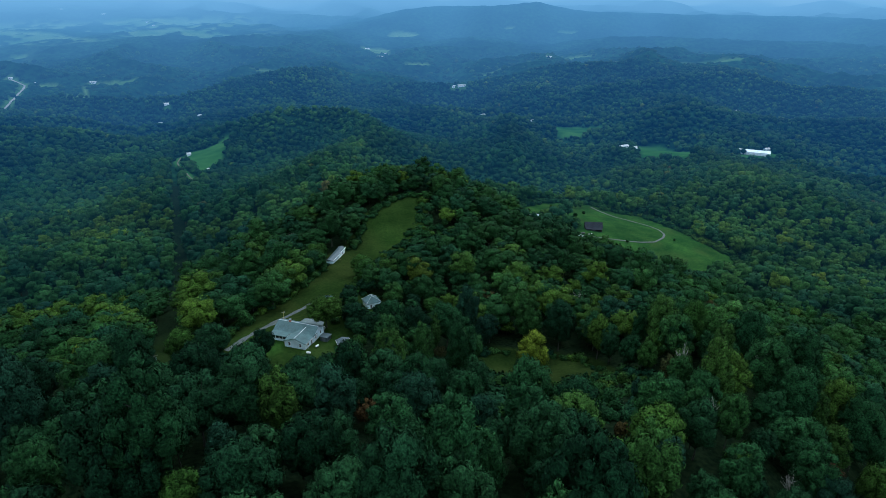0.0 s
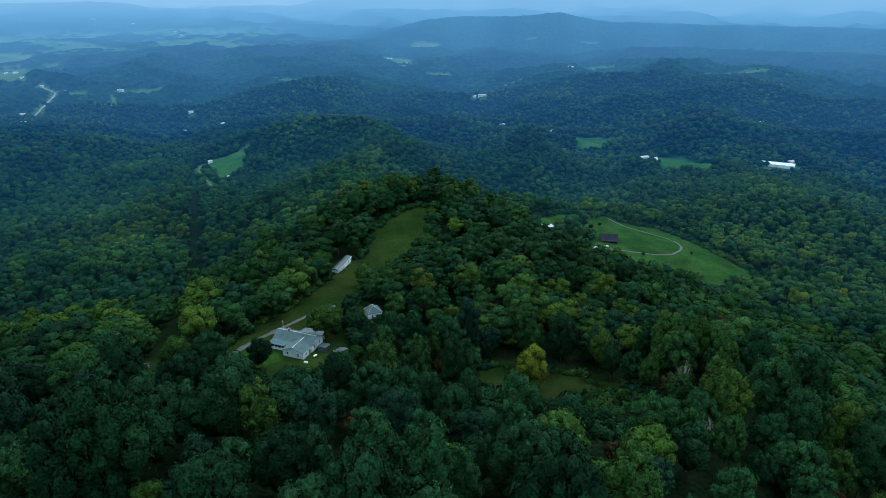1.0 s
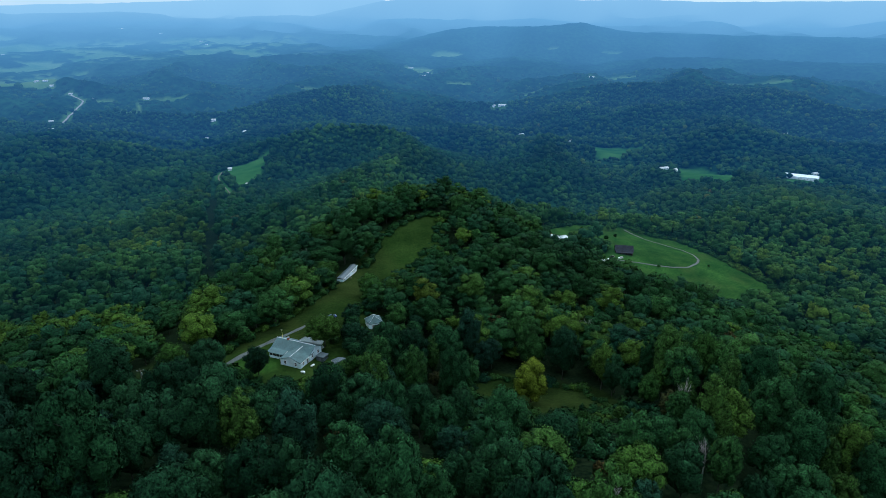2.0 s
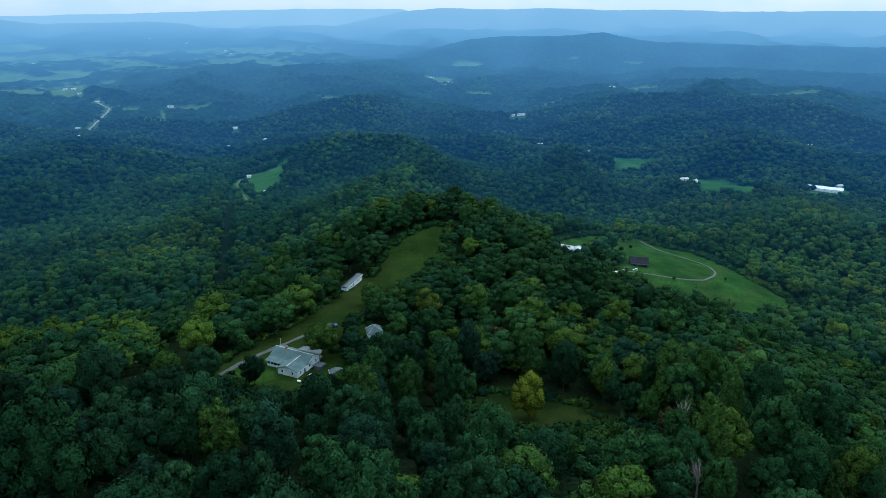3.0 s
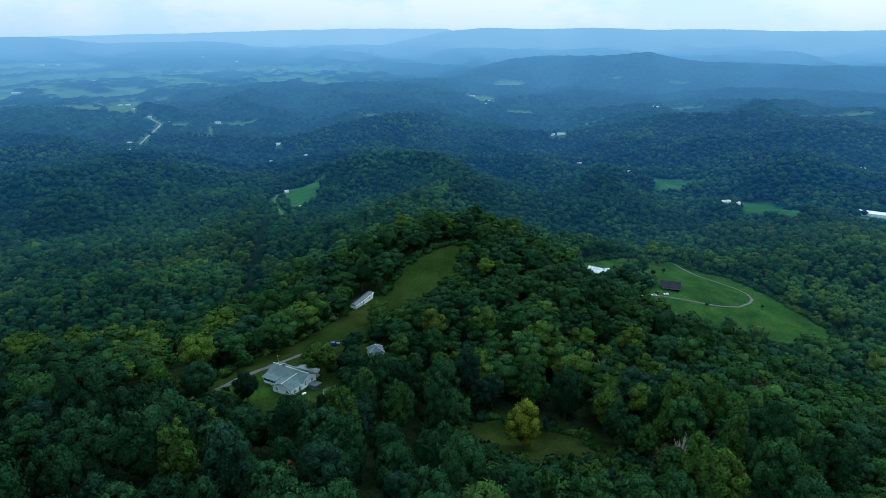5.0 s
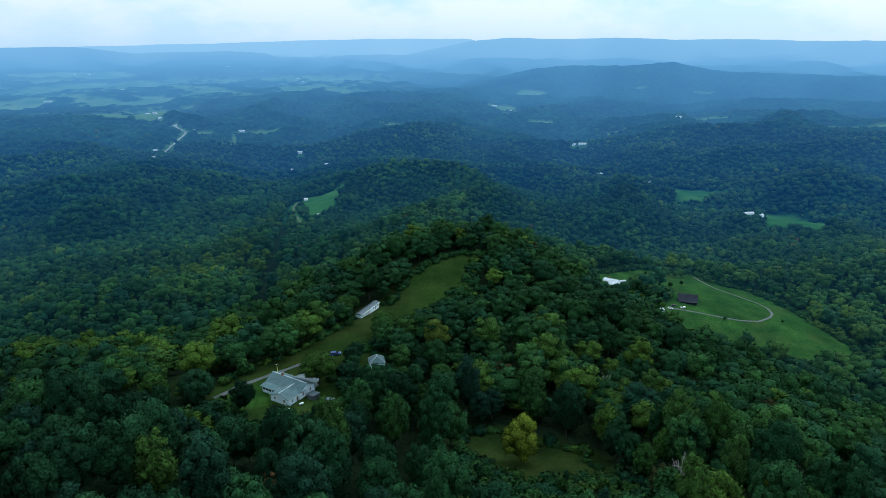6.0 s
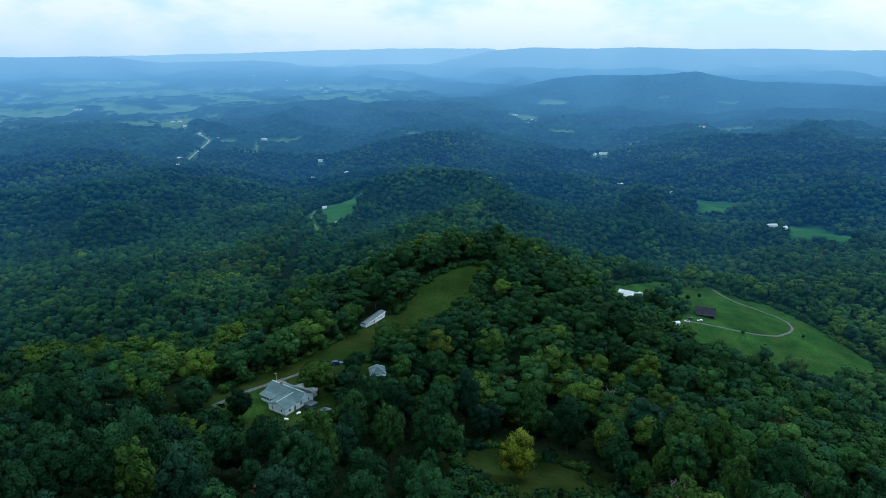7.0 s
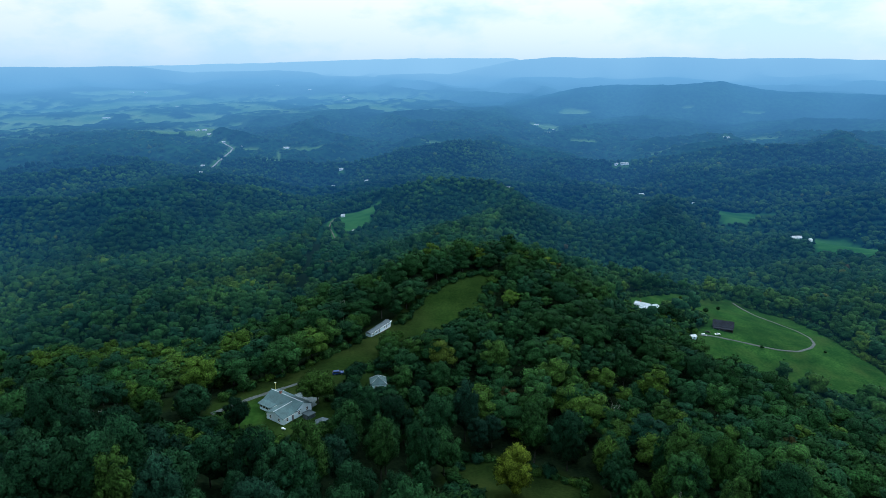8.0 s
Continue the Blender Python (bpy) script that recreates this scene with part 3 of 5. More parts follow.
def ribbon(name, points, width, mat, label, lift=0.1, loose=0.0):
    """A road laid on the land along a smooth line."""
    pts = np.array(points, float)
    s = np.concatenate(((0,), np.cumsum(np.hypot(*np.diff(pts, axis=0).T))))
    u = np.linspace(0, s[-1], max(8, int(s[-1] / 1.5)))
    line = np.stack((np.interp(u, s, pts[:, 0]), np.interp(u, s, pts[:, 1])), axis=1)
    for _ in range(6):
        line[1:-1] = 0.25 * line[:-2] + 0.5 * line[1:-1] + 0.25 * line[2:]
    way = np.gradient(line, axis=0)
    way /= np.linalg.norm(way, axis=1)[:, None]
    side = np.stack((-way[:, 1], way[:, 0]), axis=1)
    half = width / 2 * (1 + loose * rough(u, u * 0, 3.0, 61))
    rails = [line + side * (half * k)[:, None] for k in (-1.12, -1, -0.5, 0, 0.5, 1, 1.12)]
    drop = (-0.5, 0, 0.02, 0.05, 0.02, 0, -0.5)
    V = np.concatenate([np.column_stack((p, ground_z(p[:, 0], p[:, 1]) + lift + d)) for p, d in zip(rails, drop)])
    n = len(u)
    F = np.concatenate([np.stack((np.arange(n - 1) + k * n, np.arange(n - 1) + 1 + k * n, np.arange(n - 1) + 1 + (k + 1) * n, np.arange(n - 1) + (k + 1) * n), axis=1) for k in range(6)])
    me = bpy.data.meshes.new(name)
    fill(me, V, F[:, ::-1], smooth=True)
    me.materials.append(mat)
    return tagged(new(name, me), label, "road", kind="structure")


ribbon("driveway", ((-77.5, 189), (-75.5, 193), (-72, 200.5), (-68, 206.5), (-64.5, 211), (-61, 216), (-58, 220.5), (-55, 225), (-52, 228.5)), 2.1, gravel, "pale gravel driveway past the white house", 0.1, 0.45)
ribbon("meadow_road", ((131, 560), (141, 567), (149, 568.5), (165, 570), (181, 569.5), (197, 570), (213, 575), (227, 592), (234, 608), (236, 631), (230, 653), (216, 674), (200, 690), (189, 712), (184, 730)), 2.3, gravel, "pale gravel farm road curving through the meadow", 0.15, 0.15)

# ---- building blocks ----
def part(name, bm, mat, parent, label=""):
    """Links a bmesh as one mesh object under a thing or part."""
    me = bpy.data.meshes.new(name)
    bm.normal_update()
    bm.to_mesh(me)
    bm.free()
    me.materials.append(mat)
    ob = new(name, me)
    if parent:
        ob.parent = parent
    return tagged(ob, label)


def box(x0, x1, y0, y1, z0, z1, bm=None, bevel=0.0):
    bm = bm or bmesh.new()
    made = bmesh.ops.create_cube(bm, size=1.0, matrix=Matrix.Translation(((x0 + x1) / 2, (y0 + y1) / 2, (z0 + z1) / 2)) @ Matrix.Diagonal((x1 - x0, y1 - y0, z1 - z0, 1)))
    if bevel:
        bmesh.ops.bevel(bm, geom=list({e for v in made["verts"] for e in v.link_edges}), offset=bevel, segments=2, affect="EDGES")
    return bm


def rod(a, b, r0, r1=None, sides=8, bm=None):
    bm = bm or bmesh.new()
    a, b = Vector(a), Vector(b)
    m = Matrix.Translation((a + b) / 2) @ (b - a).to_track_quat("Z", "Y").to_matrix().to_4x4()
    bmesh.ops.create_cone(bm, cap_ends=True, segments=sides, radius1=r0, radius2=r0 if r1 is None else r1, depth=(b - a).length, matrix=m)
    return bm


def prism(profile, a, b, axis="x", bm=None):
    """A closed profile of (across, z) drawn out from a to b along x or y."""
    bm = bm or bmesh.new()
    rings = []
    for s in (a, b):
        rings.append([bm.verts.new((s, p, z) if axis == "x" else (p, s, z)) for p, z in profile])
    bm.faces.new(rings[0])
    bm.faces.new(rings[1][::-1])
    n = len(profile)
    for i in range(n):
        bm.faces.new((rings[0][i], rings[1][i], rings[1][(i + 1) % n], rings[0][(i + 1) % n]))
    bmesh.ops.recalc_face_normals(bm, faces=bm.faces[:])
    return bm


def base(name, x, y, turn, label, category, group="", z=None):
    ob = new(name)
    if z is None:
        z = float(ground_z(np.array([x]), np.array([y]))[0])
    ob.matrix_world = pose(x, y, z, 0, 0, turn)
    return tagged(ob, label, category, group)


def gable(parent, x0, x1, y0, y1, eave, ridge, axis, wall_mat, roof_mat, over=0.4, foot=-0.8, cap=True, rim=None):
    """Walls with gables and two roof slopes; the ridge runs along the axis."""
    lo, hi = (y0, y1) if axis == "x" else (x0, x1)
    a, b = (x0, x1) if axis == "x" else (y0, y1)
    mid = (lo + hi) / 2
    part("wall", prism(((lo, foot), (hi, foot), (hi, eave), (mid, ridge), (lo, eave)), a, b, axis), wall_mat, parent)
    fall = (ridge - eave) / (mid - lo)
    for edge, s in ((lo, -1), (hi, 1)):
        out, low = edge + s * over, eave - over * fall
        prof = ((mid, ridge + 0.04), (out, low + 0.04), (out, low + 0.2), (mid, ridge + 0.2))
        part("roof", prism(prof, a - over, b + over, axis), roof_mat, parent)
        part("fascia", prism(((out + s * 0.003, low - 0.06), (out + s * 0.05, low - 0.06), (out + s * 0.05, low + 0.17), (out + s * 0.003, low + 0.17)), a - over, b + over, axis), rim or trim_paint, parent)
    if cap:
        part("ridge_cap", prism(((mid - 0.12, ridge + 0.21 - 0.12 * fall), (mid, ridge + 0.205), (mid + 0.12, ridge + 0.21 - 0.12 * fall), (mid + 0.12, ridge + 0.24 - 0.12 * fall), (mid, ridge + 0.25), (mid - 0.12, ridge + 0.24 - 0.12 * fall)), a - over, b + over, axis), pale_metal, parent, "pale metal ridge cap")


def window(parent, x, y, z, w, h, face):
    """A sash window on a wall that looks along face: -y, +x, -x or +y."""
    win = new("window")
    win.parent = parent
    win.matrix_basis = pose(x, y, z, 0, 0, {"-y": 0, "+x": 90, "+y": 180, "-x": -90}[face])
    me = bmesh.new()
    for r in ((-w / 2 - 0.09, -w / 2, 0, h), (w / 2, w / 2 + 0.09, 0, h), (-w / 2 - 0.09, w / 2 + 0.09, h, h + 0.09), (-w / 2, w / 2, h / 2 - 0.03, h / 2 + 0.03)):
        box(r[0], r[1], -0.07, 0.02, r[2], r[3], me)
    part("window_frame", me, trim_paint, win)
    part("pane", box(-w / 2, w / 2, -0.03, 0.01, 0, h), glass, win, "dark glass")
    part("sill", box(-w / 2 - 0.14, w / 2 + 0.14, -0.12, 0.02, -0.08, -0.003), trim_paint, win)
    return win


def door(parent, x, y, z, face, mat=None):
    d = new("door")
    d.parent = parent
    d.matrix_basis = pose(x, y, z, 0, 0, {"-y": 0, "+x": 90, "+y": 180, "-x": -90}[face])
    part("panel", box(-0.45, 0.45, -0.05, 0.01, 0, 2.03), mat or earthenware, d)
    me = bmesh.new()
    for r in ((-0.55, -0.453, 0, 2.03), (0.453, 0.55, 0, 2.03), (-0.55, 0.55, 2.033, 2.13)):
        box(r[0], r[1], -0.08, 0.01, r[2], r[3], me)
    part("door_frame", me, trim_paint, d)
    part("handle", rod((0.36, -0.11, 0.98), (0.36, -0.05, 0.98), 0.03), steel, d)


# ---- the white farmhouse ----
def farmhouse():
    h = base("farmhouse", -49.2, 189.8, -18.2, "white-sided single-storey farmhouse with grey-green shingle roof on a lawn", "house", z=0.0)
    gable(h, -15.8, 0.2, 5.3, 13.1, 2.7, 4.75, "x", siding, shingle)
    gable(h, -8.3, 0.0, 0.0, 5.3, 2.55, 4.1, "y", siding, shingle)
    part("roof_link", prism(((-4.15 - 4.5, 2.45), (-4.15, 4.12), (-4.15 + 4.5, 2.45), (-4.15 + 4.5, 2.6), (-4.15, 4.28), (-4.15 - 4.5, 2.6)), 5.71, 8.3, "y"), shingle, h)
    part("ridge_cap", prism(((-4.27, 4.25), (-4.15, 4.3), (-4.03, 4.25), (-4.03, 4.28), (-4.15, 4.33), (-4.27, 4.28)), 5.72, 8.2, "y"), pale_metal, h)
    part("foundation", box(-15.9, 0.3, 5.25, 13.2, -1.2, 0.12), concrete, h, "grey block foundation")
    part("foundation", box(-8.35, 0.06, -0.06, 5.2, -1.2, 0.1), concrete, h, "grey block foundation")
    # glazed front porch
    part("porch_wall", box(-15.6, -9.4, 2.9, 5.29, -0.6, 0.95), siding, h)
    part("porch_head", box(-15.6, -9.4, 2.9, 5.29, 2.1, 2.3), siding, h)
    for x in (-15.6, -14.1, -12.6, -11.1, -9.55):
        part("porch_post", box(x, x + 0.15, 2.9, 3.05, 0.953, 2.097), trim_paint, h)
    for x in (-15.45, -13.95, -12.45, -10.95):
        part("pane", box(x + 0.003, x + 1.34, 2.96, 2.98, 0.953, 2.097), glass, h, "dark porch glass")
    part("porch_roof", prism(((2.3, 2.32), (5.28, 2.72), (5.28, 2.86), (2.3, 2.46)), -16.1, -9.0), shingle, h)
    for x, z in ((-6.4, 0.95), (-2.0, 0.95)):
        window(h, x, 0.0, z, 0.8, 1.2, "-y")
    window(h, 0.0, 1.9, 0.95, 0.8, 1.2, "+x")
    door(h, 0.0, 4.4, 0.12, "+x")
    window(h, 0.2, 7.2, 1.0, 0.8, 1.2, "+x")
    window(h, 0.2, 10.9, 1.0, 0.8, 1.2, "+x")
    window(h, -15.8, 9.0, 1.0, 0.9, 1.2, "-x")
    for x in (-13.0, -2.0):
        window(h, x, 13.1, 1.0, 0.9, 1.2, "+y")
    # brick chimney with a cap and a flue
    chim = part("chimney", box(-11.6, -10.9, 8.85, 9.55, 3.6, 5.75, bevel=0.02), brick, h, "red brick chimney")
    part("chimney_cap", box(-11.7, -10.8, 8.75, 9.65, 5.753, 5.87), concrete, chim)
    part("flue", rod((-11.25, 9.2, 5.875), (-11.25, 9.2, 6.25), 0.13), dark_metal, chim)
    part("steps", box(0.01, 1.2, 3.8, 5.0, -0.6, 0.06), concrete, h)
    part("gutter", rod((-8.3, -0.1, 2.3), (-8.3, -0.1, -0.5), 0.05), trim_paint, h)


def parking_pad():
    bm = bmesh.new()
    ring = [(-13.5, 13.6), (-12.0, 20.4), (-7.0, 21.6), (-3.4, 20.2), (-2.6, 17.4), (-0.8, 16.6), (-0.6, 13.7)]
    top = [bm.verts.new((x, y, 0.06)) for x, y in ring]
    low = [bm.verts.new((x * 1.01, y * 1.005, -0.7)) for x, y in ring]
    bm.faces.new(top)
    for i in range(len(ring)):
        j = (i + 1) % len(ring)
        bm.faces.new((low[i], low[j], top[j], top[i]))
    bmesh.ops.recalc_face_normals(bm, faces=bm.faces[:])
    pad = part("parking_pad", bm, pad_concrete, None)
    pad.matrix_world = pose(-49.2, 189.8, 0.0, 0, 0, -18.2)
    tagged(pad, "pale concrete parking pad behind the farmhouse", "pavement", kind="structure")


def antenna():
    a = base("antenna_mast", -59.5, 203.0, 0, "pale yellow antenna mast beside the farmhouse chimney", "antenna")
    part("mast", rod((0, 0, -0.5), (0, 0, 8.6), 0.09, 0.06), yellow_paint, a)
    part("boom", rod((-0.5, 0, 8.3), (0.5, 0, 8.3), 0.02), steel, a)
    for x in (-0.45, -0.22, 0.0, 0.22, 0.45):
        part("rod", rod((x, -0.4, 8.325), (x, 0.4, 8.325), 0.015, sides=5), steel, a)


def lean_to():
    s = base("lean_to_shed", -43.3, 197.2, -18.2, "dark blue-grey lean-to shed beside the house wall", "shed", z=-0.2)
    part("body", prism(((-1.6, -0.6), (1.6, -0.6), (1.6, 1.7), (-1.6, 2.0)), -1.5, 1.5), dark_metal, s)
    part("roof", prism(((-1.85, 2.06), (1.85, 1.72), (1.85, 1.84), (-1.85, 2.18)), -1.75, 1.75), dark_metal, s)
    part("door_panel", box(-0.5, 0.5, -1.66, -1.603, -0.3, 1.6), earthenware, s)
    part("step", box(-0.8, 0.8, -2.6, -1.67, -0.6, -0.2), concrete, s)


def small_shed():
    s = base("garden_shed", -36.0, 193.0, 22, "small grey shed with a weathered metal roof under trees", "shed", z=-0.3)
    gable(s, -2.2, 2.2, -1.7, 1.7, 2.0, 2.7, "y", barn_wood, dark_metal, 0.25, cap=False)
    door(s, 0.0, -1.7, 0.0, "-y")


def propane_tank(x, y, turn):
    t = base("propane_tank", x, y, turn, "white enamelled propane tank lying on the lawn", "gas tank", "propane tanks on the lawn")
    t.scale = (0.72, 0.72, 0.72)
    bm = rod((-0.9, 0, 0.75), (0.9, 0, 0.75), 0.48, sides=20)
    for s in (-0.9, 0.9):
        bmesh.ops.create_uvsphere(bm, u_segments=16, v_segments=8, radius=0.478, matrix=Matrix.Translation((s, 0, 0.75)) @ Matrix.Diagonal((0.6, 1, 1, 1)))
    part("tank", bm, white_enamel, t)
    part("dome", rod((0, 0, 1.2), (0, 0, 1.42), 0.17), white_enamel, t)
    for s in (-0.6, 0.6):
        part("foot", box(s - 0.12, s + 0.12, -0.4, 0.4, -0.2, 0.4), concrete, t)


def eave_lines():
    """The hips and the ridge of the garage roof."""
    corners = ((-3.75, -3.35, 2.8), (3.75, -3.35, 2.8), (3.75, 3.35, 2.8), (-3.75, 3.35, 2.8))
    tops = ((0, -0.7, 5.02), (0, 0.9, 5.02))
    return [(c, tops[0 if c[1] < 0 else 1]) for c in corners] + [tops]


def garage():
    g = base("garage", -29.8, 228.6, 26, "white-sided garage with a grey-green hipped roof among trees", "garage")
    g.scale = (0.88, 0.88, 1.08)
    part("wall", box(-3.4, 3.4, -3.0, 3.0, -0.8, 2.65), siding, g)
    hip = bmesh.new()
    low = [hip.verts.new((x, y, 2.653)) for x, y in ((-3.75, -3.35), (3.75, -3.35), (3.75, 3.35), (-3.75, 3.35))]
    eave = [hip.verts.new((v.co.x, v.co.y, 2.78)) for v in low]
    ridge = [hip.verts.new((0, y, 5.0)) for y in (-0.7, 0.9)]
    hip.faces.new(low[::-1])
    for i in range(4):
        hip.faces.new((low[i], low[(i + 1) % 4], eave[(i + 1) % 4], eave[i]))
    hip.faces.new((eave[0], eave[1], ridge[0]))
    hip.faces.new((eave[1], eave[2], ridge[1], ridge[0]))
    hip.faces.new((eave[2], eave[3], ridge[1]))
    hip.faces.new((eave[3], eave[0], ridge[0], ridge[1]))
    part("roof", hip, shingle, g)
    for a in eave_lines():
        part("ridge_cap", rod(a[0], a[1], 0.06, sides=6), pale_metal, g)
    window(g, 2.0, -3.0, 1.0, 0.7, 0.9, "-y")
    door(g, -1.2, -3.0, 0.1, "-y")
    window(g, 3.4, 0.6, 1.0, 0.7, 0.9, "+x")
    part("garage_door", box(-3.46, -3.4, -1.3, 1.3, 0.0, 2.1), trim_paint, g)


def trailer():
    t = base("mobile_home", -54.9, 290.4, 79.0, "long white mobile home with a grey roof beside the woods", "mobile home")
    part("body", box(-9.0, 9.0, -1.6, 1.6, 0.3, 2.5, bevel=0.05), siding, t)
    part("skirting", box(-8.9, 8.9, -1.55, 1.55, -1.6, 0.297), trim_paint, t)
    part("roof", prism(((-1.95, 2.47), (1.75, 2.47), (1.75, 2.58), (0, 3.2), (-1.95, 2.55)), -9.2, 9.2), dark_metal, t, "dark grey sheet roof")
    part("roof_edge", box(-9.25, 9.25, -2.08, -1.955, 2.38, 2.62), trim_paint, t, "white roof edge")
    part("roof_edge", box(9.205, 9.3, -2.0, 1.8, 2.4, 2.66), trim_paint, t, "white roof edge")
    for x in (-7.2, -4.4, 3.0, 7.4):
        window(t, x, -1.6, 1.2, 1.0, 0.9, "-y")
    door(t, -1.4, -1.6, 0.33, "-y", dark_metal)
    door(t, 5.2, -1.6, 0.33, "-y", dark_metal)
    window(t, 9.0, 0.0, 1.3, 0.9, 0.9, "+x")
    part("steps", box(-2.2, -0.6, -2.9, -1.8, -1.4, 0.1), pole_wood, t)


# ---- vehicles ----
def vehicle(x, y, turn, paint, label, style="wagon"):
    v = base({"wagon": "car", "pickup": "pickup_truck"}[style], x, y, turn, label, {"wagon": "car", "pickup": "pickup truck"}[style])
    lower = ((-2.25, 0.32), (2.2, 0.32), (2.3, 0.6), (2.2, 0.86), (1.1, 0.98), (-2.2, 1.0), (-2.3, 0.7))
    bm = prism([(p, z) for p, z in lower], -0.88, 0.88, "y")
    bmesh.ops.bevel(bm, geom=bm.edges[:], offset=0.06, segments=2, affect="EDGES")
    bmesh.ops.rotate(bm, verts=bm.verts[:], cent=(0, 0, 0), matrix=Matrix.Identity(3))
    part("body", bm, paint, v)
    cab = ((-2.1, 0.99), (1.0, 0.97), (0.35, 1.48), (-1.9, 1.5)) if style == "wagon" else ((-0.7, 0.99), (1.05, 0.97), (0.5, 1.55), (-0.6, 1.57))
    part("glasshouse", prism(cab, -0.76, 0.76, "y"), glass, v, "dark windows")
    top = box(cab[3][0] - 0.02, cab[2][0] + 0.02, -0.72, 0.72, cab[2][1] - 0.01, cab[2][1] + 0.07, bevel=0.03)
    part("roof", top, paint, v)
    if style == "pickup":
        part("bed_floor", box(-2.2, -0.78, -0.72, 0.72, 1.003, 1.02), rubber, v)
        for s in (-0.86, 0.78):
            part("bed_side", box(-2.22, -0.75, s, s + 0.08, 1.003, 1.2), paint, v)
        part("tailgate", box(-2.28, -2.223, -0.8, 0.8, 0.9, 1.2), paint, v)
    for wx in (-1.4, 1.4):
        for wy in (-0.86, 0.86):
            wheel = new("wheel")
            wheel.parent = v
            wheel.location = (wx, wy, 0.32)
            part("tyre", rod((0, -0.11, 0), (0, 0.11, 0), 0.33, sides=18), rubber, wheel)
            part("rim", rod((0, -0.12, 0), (0, 0.12, 0), 0.19, sides=12), steel, wheel)
    for s in (-0.65, 0.65):
        part("headlight", box(2.2, 2.29, s - 0.17, s + 0.17, 0.66, 0.8), trim_paint, v)
        part("tail_light", box(-2.31, -2.24, s - 0.14, s + 0.14, 0.72, 0.92), red_lamp, v)
    part("bumper", box(2.24, 2.36, -0.82, 0.82, 0.36, 0.54, bevel=0.03), rubber, v)
    part("bumper", box(-2.36, -2.25, -0.82, 0.82, 0.36, 0.54, bevel=0.03), rubber, v)
    return v


# ---- the meadow farm ----
def barn():
    b = base("barn", 154.5, 595.0, -6, "dark weathered wooden barn with a dark metal roof in a meadow", "barn")
    gable(b, -8.4, 8.4, -5.6, 5.6, 3.8, 7.6, "x", barn_wood, barn_roof, 0.6, foot=-1.5, cap=False, rim=barn_wood)
    part("barn_door", box(-2.0, 2.0, -5.7, -5.603, 0.0, 3.4), earthenware, b)
    part("barn_door", box(8.403, 8.5, -1.8, 1.8, 0.0, 3.2), earthenware, b)
    part("lean_roof", prism(((-8.6, 2.6), (-5.65, 3.35), (-5.65, 3.5), (-8.6, 2.75)), -8.2, 8.2), barn_roof, b)
    for x in (-7.9, -2.8, 2.8, 7.9):
        part("post", box(x - 0.12, x + 0.12, -8.5, -8.26, -1.2, 2.6), pole_wood, b)


def meadow_house():
    h = base("meadow_house", 87.0, 600.0, -24, "white house with pale metal roofs at the meadow edge", "house")
    gable(h, -10.0, 4.0, -3.6, 4.6, 2.9, 4.6, "x", siding, meadow_roof, 0.5, foot=-2.5)
    gable(h, -3.0, 8.0, -8.6, -3.6, 2.4, 3.3, "x", siding, meadow_roof, 0.4, foot=-2.5)
    gable(h, 4.0, 10.5, -2.6, 6.4, 2.6, 3.9, "y", siding, meadow_roof, 0.4, foot=-2.5)
    part("porch_roof", prism(((4.62, 2.5), (8.0, 1.9), (8.0, 2.05), (4.62, 2.65)), -6.0, 3.0), meadow_roof, h)
    for x in (-5.9, -1.6, 2.75):
        part("porch_post", box(x, x + 0.15, 7.6, 7.75, -2.0, 1.95), trim_paint, h)
    for x in (-6.6, -4.6):
        window(h, x, -3.6, 1.0, 0.9, 1.2, "-y")
    for x in (0.4, 3, 5.6):
        window(h, x, -8.6, 0.8, 0.9, 1.1, "-y")
    door(h, -8.6, -3.6, 0.2, "-y")
    part("chimney", box(-6.0, -5.3, 0.2, 0.9, 4.0, 6.5), brick, h)


def white_shed(x, y):
    s = base("white_shed", x, y, 30, "small white metal shed on the grass", "shed")
    gable(s, -2.6, 2.6, -1.9, 1.9, 2.2, 3.1, "x", siding, pale_metal, 0.25)
    door(s, 0, -1.9, 0.05, "-y")


def utility_pole(x, y, turn=25):
    p = base("utility_pole", x, y, turn, "grey wooden utility pole with a crossarm in the forest cut", "utility pole", "poles along the forest cut")
    part("pole", rod((0, 0, -1), (0, 0, 8.6), 0.14, 0.1), pole_wood, p)
    part("crossarm", box(-0.9, 0.9, -0.06, 0.06, 7.9, 8.03), pole_wood, p)
    for x_ in (-0.8, 0.8):
        part("insulator", rod((x_, 0, 8.033), (x_, 0, 8.25), 0.06), sheet_metal, p)
    part("transformer", rod((0.28, -0.1, 6.6), (0.28, -0.1, 7.4), 0.2), sheet_metal, p)


# ---- far buildings ----
def far_house(x, y, turn, w, d, eave, ridge, label, name="far_house", category="house", roof=None):
    h = base(name, x, y, turn, label, category)
    h.location.z += 0.5
    gable(h, -w / 2, w / 2, -d / 2, d / 2, eave, ridge, "x", far_siding, roof or far_roof, 0.5, foot=-6, cap=False)
    for k in range(max(2, int(w / 5))):
        window(h, -w / 2 + (k + 0.5) * w / max(2, int(w / 5)), -d / 2, 1.0, 1.0, 1.2, "-y")


